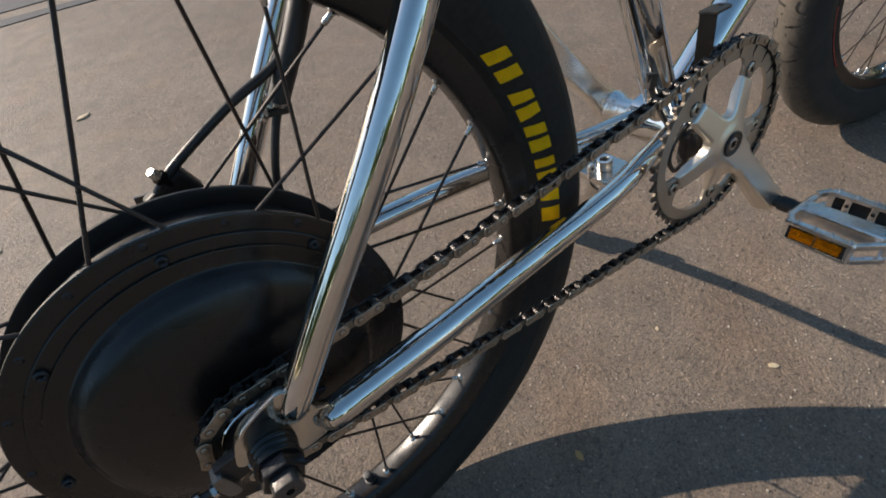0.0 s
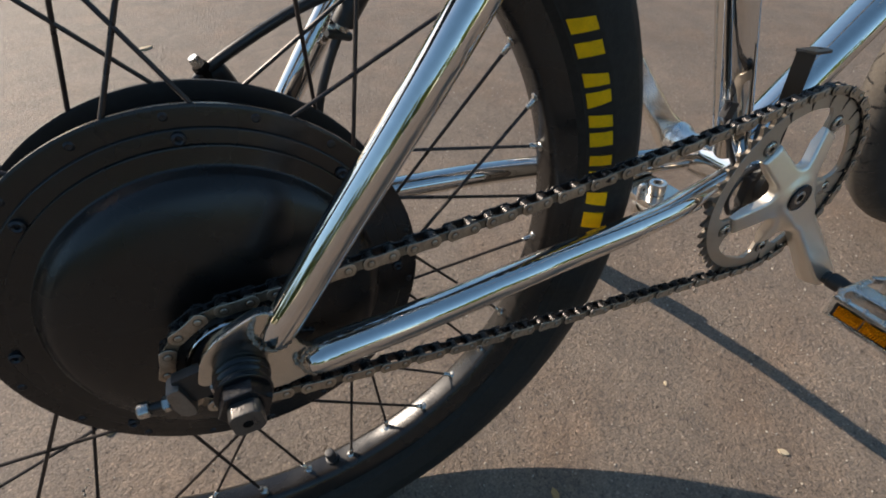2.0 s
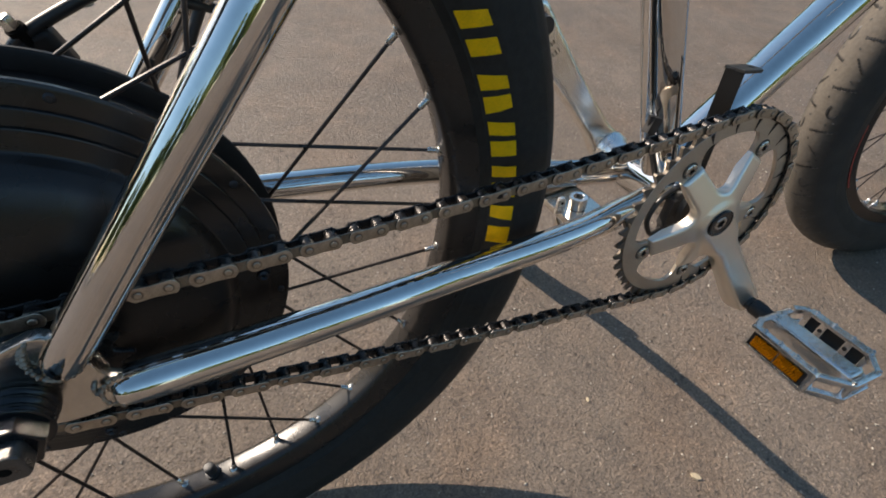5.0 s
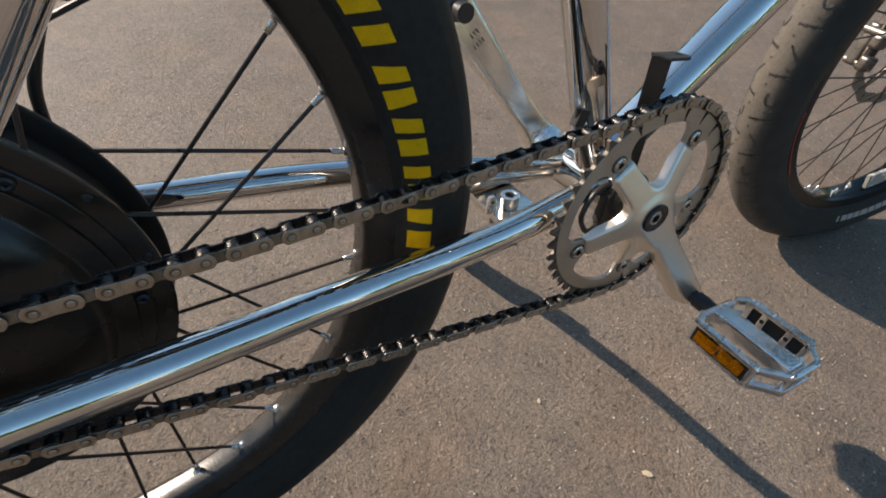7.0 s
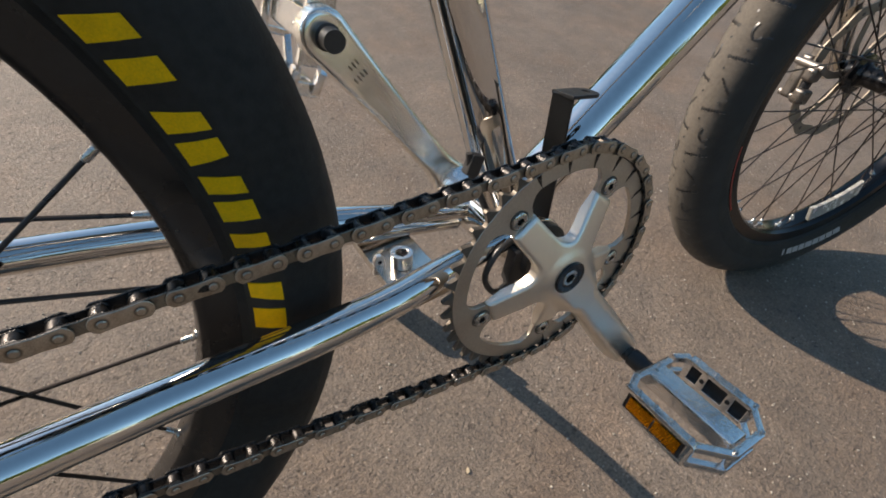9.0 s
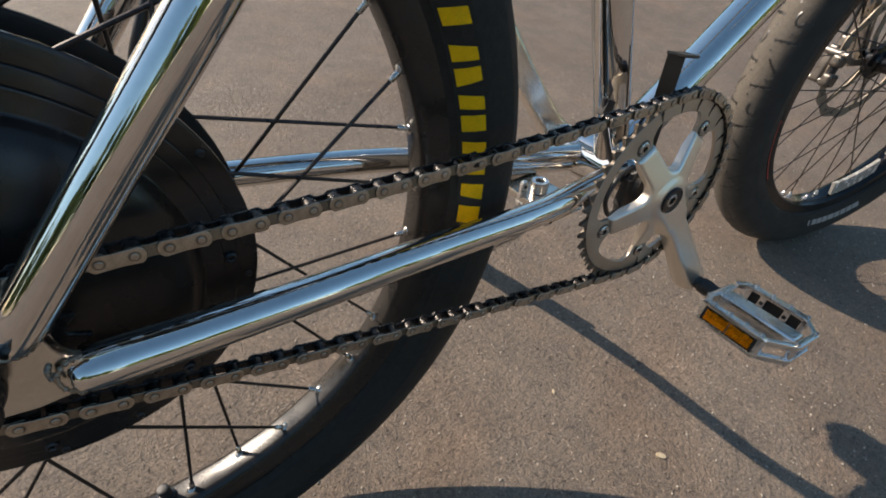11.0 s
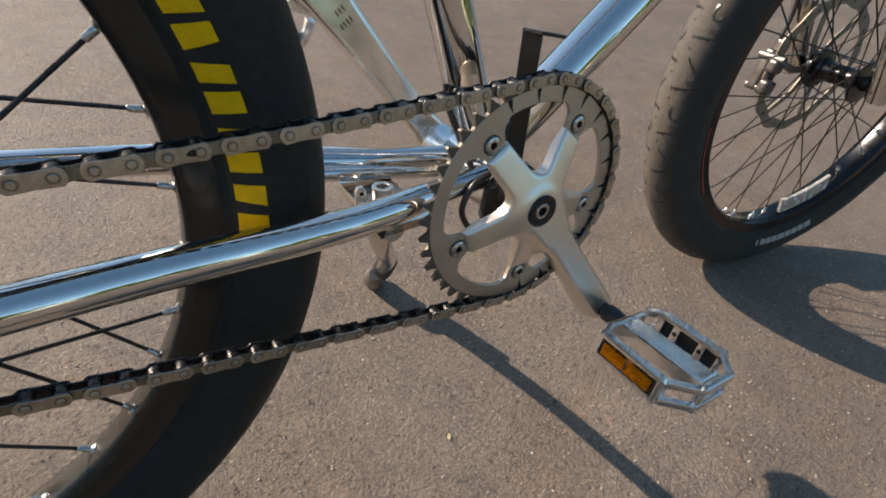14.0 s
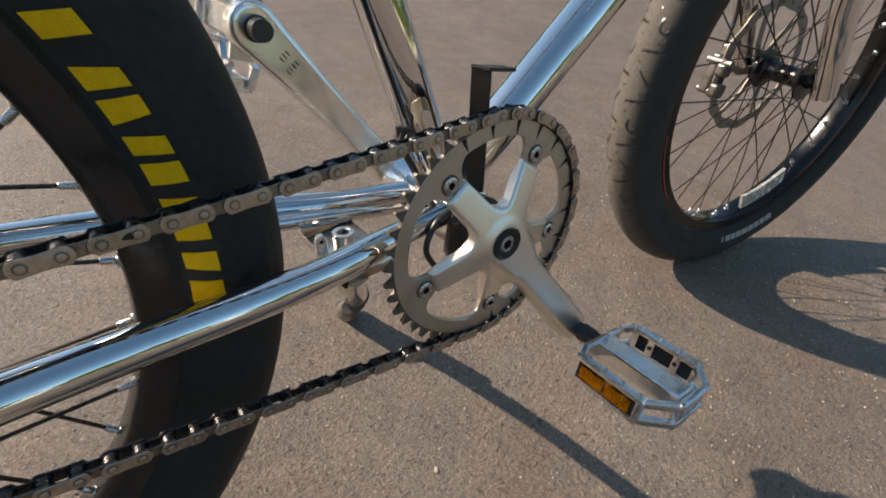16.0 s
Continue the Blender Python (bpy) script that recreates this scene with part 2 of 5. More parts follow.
def asphalt_material():
    m = bpy.data.materials.new("worn_asphalt")
    m.use_nodes = True
    nt = m.node_tree
    p = nt.nodes["Principled BSDF"]
    tc = nt.nodes.new("ShaderNodeTexCoord")

    def noise_at(s, detail=5.0, rough=0.6):
        n = nt.nodes.new("ShaderNodeTexNoise")
        n.inputs["Scale"].default_value, n.inputs["Detail"].default_value, n.inputs["Roughness"].default_value = s, detail, rough
        nt.links.new(tc.outputs["Object"], n.inputs["Vector"])
        return n.outputs["Fac"]

    def ramp(fac, stops):
        r = nt.nodes.new("ShaderNodeValToRGB")
        while len(r.color_ramp.elements) < len(stops):
            r.color_ramp.elements.new(0.5)
        for e, (at, c) in zip(r.color_ramp.elements, stops):
            e.position, e.color = at, (*c, 1)
        nt.links.new(fac, r.inputs[0])
        return r.outputs[0]

    def mix(kind, fac, a, b):
        x = nt.nodes.new("ShaderNodeMix")
        x.data_type, x.blend_type = "RGBA", kind
        if isinstance(fac, float):
            x.inputs["Factor"].default_value = fac
        else:
            nt.links.new(fac, x.inputs["Factor"])
        nt.links.new(a, x.inputs["A"])
        nt.links.new(b, x.inputs["B"])
        return x.outputs["Result"]
    base = ramp(noise_at(2.2), [(0.3, (0.153, 0.123, 0.101)), (0.7, (0.205, 0.166, 0.137))])
    patches = ramp(noise_at(14.0, 4.0), [(0.38, (0.88, 0.88, 0.88)), (0.62, (1.08, 1.07, 1.05))])
    grit = nt.nodes.new("ShaderNodeTexVoronoi")
    grit.inputs["Scale"].default_value = 380.0
    nt.links.new(tc.outputs["Object"], grit.inputs["Vector"])
    stones = ramp(grit.outputs["Color"], [(0.15, (0.60, 0.60, 0.60)), (0.5, (1.0, 0.98, 0.95)), (0.86, (1.2, 1.16, 1.08)), (0.97, (2.0, 1.95, 1.85))])
    speck = ramp(noise_at(420.0, 5.0, 0.7), [(0.36, (0.45, 0.44, 0.42)), (0.64, (1.56, 1.54, 1.50))])
    colour = mix("MULTIPLY", 1.0, base, patches)
    colour = mix("MULTIPLY", 0.75, colour, stones)
    colour = mix("MULTIPLY", 0.58, colour, speck)
    chips = nt.nodes.new("ShaderNodeTexVoronoi")
    chips.inputs["Scale"].default_value = 170.0
    nt.links.new(tc.outputs["Object"], chips.inputs["Vector"])
    rare = ramp(chips.outputs["Color"], [(0.80, (0.0, 0.0, 0.0)), (0.90, (1.0, 1.0, 1.0))])
    core = ramp(chips.outputs["Distance"], [(0.18, (1.0, 1.0, 1.0)), (0.38, (0.0, 0.0, 0.0))])
    pale = nt.nodes.new("ShaderNodeRGB")
    pale.outputs[0].default_value = (0.40, 0.34, 0.28, 1)
    spot = mix("MULTIPLY", 1.0, rare, core)
    soft = nt.nodes.new("ShaderNodeMath")
    soft.operation = "MULTIPLY"
    nt.links.new(spot, soft.inputs[0])
    soft.inputs[1].default_value = 0.55
    colour = mix("MIX", soft.outputs[0], colour, pale.outputs[0])
    # pits: the same mask lowers the relief and paints their shade
    pits = ramp(noise_at(95.0, 5.0, 0.7), [(0.34, (0.38, 0.36, 0.34)), (0.42, (1.0, 1.0, 1.0))])
    colour = mix("MULTIPLY", 0.85, colour, pits)
    rust = ramp(noise_at(5.5, 3.0), [(0.45, (1.0, 1.0, 1.0)), (0.70, (1.06, 0.97, 0.90))])
    colour = mix("MULTIPLY", 1.0, colour, rust)
    nt.links.new(colour, p.inputs["Base Color"])
    p.inputs["Roughness"].default_value = 0.66
    p.inputs["Specular IOR Level"].default_value = 0.5
    height = nt.nodes.new("ShaderNodeMath")
    height.operation = "MULTIPLY_ADD"
    lumps = nt.nodes.new("ShaderNodeMath")
    lumps.operation = "MULTIPLY_ADD"
    nt.links.new(noise_at(110.0, 3.0, 0.6), lumps.inputs[0])
    lumps.inputs[1].default_value = 1.1
    nt.links.new(noise_at(300.0, 5.0, 0.75), lumps.inputs[2])
    nt.links.new(lumps.outputs[0], height.inputs[0])
    height.inputs[1].default_value = 1.4
    low = nt.nodes.new("ShaderNodeMath")
    low.operation = "MULTIPLY"
    low.inputs[1].default_value = 0.9
    nt.links.new(pits, low.inputs[0])
    nt.links.new(low.outputs[0], height.inputs[2])
    b = nt.nodes.new("ShaderNodeBump")
    b.inputs["Strength"].default_value, b.inputs["Distance"].default_value = 0.72, 0.0028
    nt.links.new(height.outputs[0], b.inputs["Height"])
    nt.links.new(b.outputs[0], p.inputs["Normal"])
    return m


asphalt = asphalt_material()


# ---- building helpers ----
def finish(name, bm, material, smooth=True, angle=40):
    bmesh.ops.recalc_face_normals(bm, faces=bm.faces)
    me = bpy.data.meshes.new(name)
    for f in bm.faces:
        f.smooth = smooth
    if smooth:
        for e in bm.edges:
            if len(e.link_faces) == 2 and e.calc_face_angle(0) > radians(angle):
                e.smooth = False
    bm.to_mesh(me)
    bm.free()
    me.materials.append(material)
    return me


def part(name, bm, material, parent, label="", smooth=True):
    own = not isinstance(bm, bpy.types.Mesh)
    ob = new(name, finish(name, bm, material, smooth) if own else bm)
    ob.parent = parent
    if own and smooth:
        even = ob.modifiers.new("flat faces stay flat", "WEIGHTED_NORMAL")
        even.keep_sharp = True
    if label:
        tagged(ob, label)
    return ob


def smooth_path(points, steps=6):
    """Catmull-Rom through the points."""
    pts = [Vector(p) for p in points]
    pts = [pts[0] * 2 - pts[1]] + pts + [pts[-1] * 2 - pts[-2]]
    out = []
    for i in range(1, len(pts) - 2):
        a, b, c, d = pts[i - 1:i + 3]
        for k in range(steps):
            t = k / steps
            out.append(0.5 * ((2 * b) + (c - a) * t + (2 * a - 5 * b + 4 * c - d) * t * t + (3 * b - a - 3 * c + d) * t ** 3))
    return out + [pts[-2]]


def tube(bm, points, radius, segs=20, caps=True):
    """Sweeps a circle along the points; radius: one number or one for each point."""
    pts = [Vector(p) for p in points]
    radii = radius if isinstance(radius, (list, tuple)) else [radius] * len(pts)
    rings, side = [], None
    for i, p in enumerate(pts):
        d = (pts[min(i + 1, len(pts) - 1)] - pts[max(i - 1, 0)]).normalized()
        side = d.orthogonal().normalized() if side is None else (side - d * side.dot(d)).normalized()
        up = d.cross(side)
        rings.append([bm.verts.new(p + (side * math.cos(a) + up * math.sin(a)) * radii[i]) for a in (2 * math.pi * k / segs for k in range(segs))])
    skin(bm, rings, caps)
    return bm


def skin(bm, rings, caps=True, closed=False):
    n = len(rings[0])
    pairs = list(zip(rings, rings[1:])) + ([(rings[-1], rings[0])] if closed else [])
    for a, b in pairs:
        for k in range(n):
            bm.faces.new((a[k], a[(k + 1) % n], b[(k + 1) % n], b[k]))
    if caps and not closed:
        bm.faces.new(rings[0])
        bm.faces.new(list(reversed(rings[-1])))


def lathe(bm, profile, segs=96, closed=False, centre=(0, 0, 0)):
    """Turns a profile of (radius, y) round the y axis."""
    c = Vector(centre)
    rings = []
    for k in range(segs):
        a = 2 * math.pi * k / segs
        rings.append([bm.verts.new(c + Vector((r * math.cos(a), y, r * math.sin(a)))) for r, y in profile])
    n = len(profile)
    for k in range(segs):
        a, b = rings[k], rings[(k + 1) % segs]
        for j in range(n if closed else n - 1):
            bm.faces.new((a[j], a[(j + 1) % n], b[(j + 1) % n], b[j]))
    bmesh.ops.remove_doubles(bm, verts=bm.verts, dist=1e-6)
    return bm


def box(bm, centre, size, turn=None, bevel=0.0, segs=2):
    part_bm = bmesh.new()
    bmesh.ops.create_cube(part_bm, size=1)
    bmesh.ops.scale(part_bm, vec=size, verts=part_bm.verts)
    if bevel:
        bmesh.ops.bevel(part_bm, geom=part_bm.edges[:], offset=bevel, segments=segs, affect="EDGES", profile=0.6)
    m = Matrix.Translation(centre) @ (turn.to_4x4() if turn is not None else Matrix.Identity(4))
    return merge(bm, part_bm, m)


def merge(bm, other, m=None):
    made = [bm.verts.new((m @ v.co) if m else v.co) for v in other.verts]
    other.verts.index_update()
    for f in other.faces:
        bm.faces.new([made[v.index] for v in f.verts])
    other.free()
    return bm


def plate(bm, outline, y0, y1, holes=(), bevel=0.0, segs=2, m=None):
    """A plate in the x-z plane from y0 to y1: outline and holes are lists of (x, z)."""
    flat = bmesh.new()
    edges = []
    for loop in (outline, *holes):
        vs = [flat.verts.new((x, y0, z)) for x, z in loop]
        edges += [flat.edges.new((vs[i], vs[(i + 1) % len(vs)])) for i in range(len(vs))]
    if holes:
        bmesh.ops.triangle_fill(flat, edges=edges, use_beauty=True)
    else:
        flat.faces.new(list(flat.verts))
    rim_edges = [e for e in flat.edges if len(e.link_faces) == 1]
    made = bmesh.ops.extrude_face_region(flat, geom=flat.faces[:])
    moved = [v for v in made["geom"] if isinstance(v, bmesh.types.BMVert)]
    bmesh.ops.translate(flat, vec=(0, y1 - y0, 0), verts=moved)
    bmesh.ops.recalc_face_normals(flat, faces=flat.faces)
    if bevel:
        sharp = [e for e in flat.edges if len(e.link_faces) == 2 and abs(e.verts[0].co.y - e.verts[1].co.y) < 1e-6 and e.calc_face_angle(0) > 0.6]
        bmesh.ops.bevel(flat, geom=sharp, offset=bevel, segments=segs, affect="EDGES", profile=0.5)
    return merge(bm, flat, m)


def arc(cx, cz, r, a0, a1, n):
    return [(cx + r * math.cos(radians(a0 + (a1 - a0) * k / n)), cz + r * math.sin(radians(a0 + (a1 - a0) * k / n))) for k in range(n + 1)]


def disc_y(bm, x, y0, y1, z, r, segs=24, chamfer=0.0):
    """A short cylinder along y."""
    c = chamfer
    lathe(bm, [(0, y0), (r - c, y0), (r, y0 + (c if y1 > y0 else -c)), (r, y1 - (c if y1 > y0 else -c)), (r - c, y1), (0, y1)], segs, centre=(x, 0, z))
    return bm


def about_y(deg):
    """A turn in the x-z plane, from +x towards +z."""
    return Matrix.Rotation(-radians(deg), 4, "Y")


# ---- ground ----
ground_bm = bmesh.new()
bmesh.ops.create_grid(ground_bm, x_segments=24, y_segments=24, size=600)
ground = new("ground", finish("ground", ground_bm, asphalt, False))
tagged(ground, "worn brownish grey asphalt with fine pale grit", "ground", kind="structure")

# ---- the bicycle: x ahead, y to its left, z up in its own plane, leaning on its stand ----
LEAN = 8.055
bicycle = new("bicycle")
bicycle.matrix_world = pose(0, 0, 0, -LEAN, 0, 0)
tagged(bicycle, "chrome bicycle with black rear hub motor, leaning on its kickstand", "bicycle")

AXLE = Vector((0.006, 0.0, 0.3318))
BB = Vector((0.4655, 0.0, 0.2895))
CRANK_TURN = -51.5


def spoke_mesh(y_hub, hub_turn, r_hub, r_rim, y_rim, radius):
    a = radians(hub_turn)
    bm = bmesh.new()
    tube(bm, [(r_hub * math.cos(a), y_hub, r_hub * math.sin(a)), (r_rim, y_rim, 0)], radius, 8)
    return finish("spoke", bm, spoke_black)


def nipple_mesh(y_hub, hub_turn, r_hub, r_rim, y_rim, length=0.0100):
    a = radians(hub_turn)
    d = (Vector((r_hub * math.cos(a), y_hub, r_hub * math.sin(a))) - Vector((r_rim, y_rim, 0))).normalized()
    end = Vector((r_rim, y_rim, 0))
    bm = bmesh.new()
    tube(bm, [end - d * 0.0008, end + d * 0.0004, end + d * 0.0012, end + d * 0.0020, end + d * 0.0026, end + d * length * 0.92, end + d * length], [0.0042, 0.0043, 0.0038, 0.0028, 0.0021, 0.0020, 0.0014], 12)
    return finish("nipple", bm, bolt_steel)


def lace(wheel, r_rim, base, flanges, radius, nipple_length=0.0100):
    """36 spokes with their nipples; flanges: (hub radius, hub y, rim y, turn) by the spoke's number modulo four."""
    kinds = []
    for r_hub, y_hub, y_rim, turn in flanges:
        kinds.append((spoke_mesh(y_hub, turn, r_hub, r_rim, y_rim, radius), nipple_mesh(y_hub, turn, r_hub, r_rim, y_rim, nipple_length)))
    for k in range(36):
        s, n = kinds[k % 4]
        for name, mesh in (("spoke", s), ("nipple", n)):
            ob = part(name, mesh, None, wheel)
            ob.matrix_basis = about_y(base + 10 * k)


# rear wheel ---------------------------------------------------------------
rim_bm = bmesh.new()
lathe(rim_bm, [(r - 0.0025, y * 0.85) for r, y in [(0.2415, -0.009), (0.2425, -0.0125), (0.2475, -0.0172), (0.2600, -0.0190), (0.2630, -0.0188), (0.2632, -0.0165), (0.2560, -0.0150),
               (0.2540, 0.0), (0.2560, 0.0150), (0.2632, 0.0165), (0.2630, 0.0188), (0.2600, 0.0190), (0.2475, 0.0172), (0.2425, 0.0125),
               (0.2415, 0.009), (0.2410, 0.0)]], 144, closed=True)
bmesh.ops.translate(rim_bm, vec=(0, -0.002, 0), verts=rim_bm.verts)
rear_wheel = part("rear_wheel", rim_bm, rim_black, bicycle, "black rim of the rear wheel with a polished inner face")
rear_wheel.matrix_basis = Matrix.Translation(AXLE)
TYRE = [(0.2585, -0.0155), (0.2630, -0.0198), (0.2660, -0.0224), (0.2668, -0.0238), (0.2680, -0.0240), (0.2688, -0.0243), (0.2780, -0.0288), (0.2880, -0.0310), (0.2892, -0.0316), (0.2906, -0.0313), (0.2980, -0.0312), (0.3070, -0.0298), (0.3150, -0.0268),
        (0.3160, -0.0262), (0.3225, -0.0220), (0.3280, -0.0155), (0.3318, -0.0080), (0.3330, 0.0)]
FRONT_TYRE = [(r - 0.0025, y * 0.87) for r, y in TYRE]
TYRE = [(r - 0.0068 * max(0, r - 0.2585) / 0.0745, y * 0.85) for r, y in TYRE]
tyre_profile = TYRE + [(r, -y) for r, y in reversed(TYRE[:-1])]
tyre_bm = bmesh.new()
lathe(tyre_bm, tyre_profile, 168, closed=True)
part("tyre", tyre_bm, rubber, rear_wheel, "slick black rubber tyre").matrix_basis = Matrix.Translation((-0.0025, -0.002, -0.0025))


def side_y(r, profile):
    """The tyre's near side at a radius."""
    for (r0, y0), (r1, y1) in zip(profile, profile[1:]):
        if r0 <= r <= r1:
            return y0 + (y1 - y0) * (r - r0) / (r1 - r0)
    return profile[0][1]


def sidewall_mark(name, wheel, material, corners, side=-1, proud=0.0006, turn=0.0, steps=6, label=""):
    """A flat printed shape on the tyre's side, between four corners of (degrees, radius)."""
    bm = bmesh.new()
    grid = []
    (a0, r0), (a1, r1), (a2, r2), (a3, r3) = corners
    for i in range(steps + 1):
        u = i / steps
        row = []
        for j in range(steps + 1):
            v = j / steps
            a = radians(turn + (a0 * (1 - v) + a1 * v) * (1 - u) + (a3 * (1 - v) + a2 * v) * u)
            r = (r0 * (1 - v) + r1 * v) * (1 - u) + (r3 * (1 - v) + r2 * v) * u
            y = side * (abs(side_y(r, TYRE)) + proud)
            row.append(bm.verts.new((r * math.cos(a), y, r * math.sin(a))))
        grid.append(row)
    for i in range(steps):
        for j in range(steps):
            bm.faces.new((grid[i][j], grid[i + 1][j], grid[i + 1][j + 1], grid[i][j + 1]))
    made = bmesh.ops.extrude_face_region(bm, geom=bm.faces[:])
    bmesh.ops.translate(bm, vec=(0, -side * (proud + 0.0006), 0), verts=[v for v in made["geom"] if isinstance(v, bmesh.types.BMVert)])
    return part(name, bm, material, wheel, label)


# plain slanted bars: (degrees, radius) of four corners
R0, R1 = 0.2683, 0.2838
BARS = ((29.0, 27.4, 25.6, 26.8), (25.4, 24.2, 22.2, 23.2), (20.8, 19.4, 17.8, 18.6), (17.6, 17.0, 15.2, 15.2), (14.0, 13.0, 11.2, 12.0), (11.0, 10.4, 8.2, 8.6),
        (7.0, 6.4, 4.8, 5.2), (4.2, 3.8, 1.4, 1.8), (0.2, -0.2, -2.7, -1.9), (-3.6, -4.0, -6.9, -6.6))
for a, b, c, d in BARS:
    mark = sidewall_mark("yellow_mark", rear_wheel, yellow, ((a, R0), (b, R1), (c, R1), (d, R0)), label="yellow printed bar on the tyre wall")
    mark.matrix_basis = Matrix.Translation((-0.0025, -0.002, -0.0025))

# hub motor
hub_bm = bmesh.new()
lathe(hub_bm, [(0.0, -0.0500), (0.022, -0.0500), (0.040, -0.0488), (0.070, -0.0450), (0.084, -0.0415), (0.0895, -0.0380), (0.0930, -0.0335), (0.0945, -0.0298), (0.0960, -0.0288),
               (0.1045, -0.0284), (0.1056, -0.0280), (0.1060, -0.0262), (0.1130, -0.0258), (0.1138, -0.0252), (0.1141, -0.0240), (0.1232, -0.0238), (0.1250, -0.0228), (0.1250, -0.0205), (0.1235, -0.0195),
               (0.1000, -0.0190)], 120)
COVER = Matrix.Translation((0, 0.0045, 0))
bmesh.ops.transform(hub_bm, matrix=COVER @ Matrix.Diagonal((0.992, 1, 0.992, 1)), verts=hub_bm.verts)
case_bm = bmesh.new()
lathe(case_bm, [(0.1120, -0.0145), (0.1150, -0.0140), (0.1150, 0.0168), (0.1235, 0.0170), (0.1250, 0.0180), (0.1250, 0.0205), (0.1235, 0.0215), (0.105, 0.0260), (0.0985, 0.0310),
                (0.090, 0.0450), (0.060, 0.0520), (0.0, 0.0540)], 120)
part("motor_casing", case_bm, motor_matt, rear_wheel, "matt black casing behind the motor cover")
hub_motor = part("hub_motor", hub_bm, motor_black, rear_wheel, "large black domed hub motor")
bolt_bm = bmesh.new()
lathe(bolt_bm, [(0.0012, -0.0262), (0.0012, -0.0282), (0.0022, -0.0290), (0.0034, -0.0282), (0.0036, -0.0255)], 14, centre=(0.1085, 0, 0))
lathe(bolt_bm, [(0.0, -0.0268), (0.0013, -0.0268)], 6, centre=(0.1085, 0, 0))
cover_bolt = finish("cover_bolt", bolt_bm, black_bolt)
for k in range(8):
    part("cover_bolt", cover_bolt, None, rear_wheel).matrix_basis = COVER @ about_y(84 + 45 * k)
hole_bm = bmesh.new()
lathe(hole_bm, [(0.0, -0.0244), (0.0014, -0.0247), (0.0024, -0.0240), (0.0024, -0.0180)], 10, centre=(0.1190, 0, 0))
spoke_head = finish("spoke_head", hole_bm, black_bolt)
for k in range(18):
    part("spoke_head", spoke_head, None, rear_wheel).matrix_basis = COVER @ about_y(6 + 20 * k)
lace(rear_wheel, 0.2400, -1.5, [(0.120, -0.0170, -0.004, 20.5), (0.121, 0.0195, 0.001, 20), (0.120, -0.0170, -0.004, -20), (0.121, 0.0195, 0.001, -22)], 0.00125)
valve_bm = bmesh.new()
tube(valve_bm, [(0.2405, 0, 0), (0.2365, 0, 0), (0.236, 0, 0), (0.2265, 0, 0), (0.2255, 0, 0)], [0.0062, 0.0062, 0.0045, 0.0045, 0.003], 14)
part("valve_cap", valve_bm, black_plastic, rear_wheel, "black valve cap").matrix_basis = about_y(-85.7)

# frame ---------------------------------------------------------------------
def frame_tube(name, points, radius, label="", steps=6, segs=32, taper=False, crimp=0.0):
    """taper: the first end is drawn in to a rounded tip, as where a stay is welded to its dropout."""
    bm = bmesh.new()
    pts = smooth_path(points, steps) if len(points) > 2 else [Vector(p) for p in points]
    radii = [radius] * len(pts)
    if taper:
        d = (pts[1] - pts[0]).normalized()
        tips = [(0.0, 0.50), (0.0010, 0.66), (0.0030, 0.80), (0.0065, 0.91), (0.0115, 0.97), (0.018, 1.0)]
        rest = [p for p in pts if (p - pts[0]).length > 0.020]
        pts, radii = [pts[0] + d * s for s, _ in tips] + rest, [radius * f for _, f in tips] + [radius] * len(rest)
    if crimp:
        radii = [r if p.x < 0.362 else r + (crimp - r) * min(1, (p.x - 0.362) / 0.040) for p, r in zip(pts, radii)]
    tube(bm, pts, radius=radii, segs=segs)
    return part(name, bm, chrome, bicycle, label)


def weld(points, radius=0.0008):
    bm = bmesh.new()
    random.seed(len(points))
    pts = smooth_path(points, 5)
    tube(bm, pts, [radius * (1.6 if i % 2 else 0.8) * random.uniform(0.8, 1.2) for i in range(len(pts))], 8)
    part("weld", bm, weld_steel, bicycle, "rough weld bead")


SADDLE = Vector((0.312, 0, 0.715))
HEAD_TOP, HEAD_LOW = Vector((0.855, 0, 0.745)), Vector((0.905, 0, 0.620))
frame_tube("seat_tube", [(0.4655, 0, 0.2895), tuple(SADDLE)], 0.0155, "polished chrome seat tube")
frame_tube("down_tube", [(0.4700, 0, 0.312), (0.893, 0, 0.658)], 0.0182, "polished chrome down tube")
frame_tube("top_tube", [(0.318, 0, 0.700), (0.868, 0, 0.722)], 0.0155)
frame_tube("head_tube", [tuple(HEAD_TOP), tuple(HEAD_LOW)], 0.0195)
for s in (-1, 1):
    frame_tube("seat_stay", [(0.0265, 0.084 * s, 0.3495), (0.0650, (0.086 if s < 0 else 0.083) * s, 0.3960), (0.165, (0.089 if s < 0 else 0.079) * s, 0.5170), (0.285, 0.052 * s, 0.664), (0.322, 0.014 * s, 0.700)], 0.0094, "polished chrome seat stay", taper=True)
    near_end = ((0.345, -0.0440, 0.3015), (0.390, -0.0335, 0.3005), (0.455, -0.0225, 0.3010)) if s < 0 else ((0.345, 0.0480, 0.3030), (0.390, 0.0382, 0.2990), (0.455, 0.027, 0.2960))
    bow = (0.0735, 0.3190, 0.0625, 0.3128, 0.0525, 0.3055) if s < 0 else (0.0775, 0.3228, 0.0690, 0.3162, 0.0600, 0.3085)
    frame_tube("chain_stay", [(0.0385, 0.0835 * s, 0.3275), (0.12, bow[0] * s, bow[1]), (0.22, bow[2] * s, bow[3]), (0.295, bow[4] * s, bow[5]), *near_end], 0.0104, "polished chrome chain stay", steps=10, taper=True, crimp=0.0090)
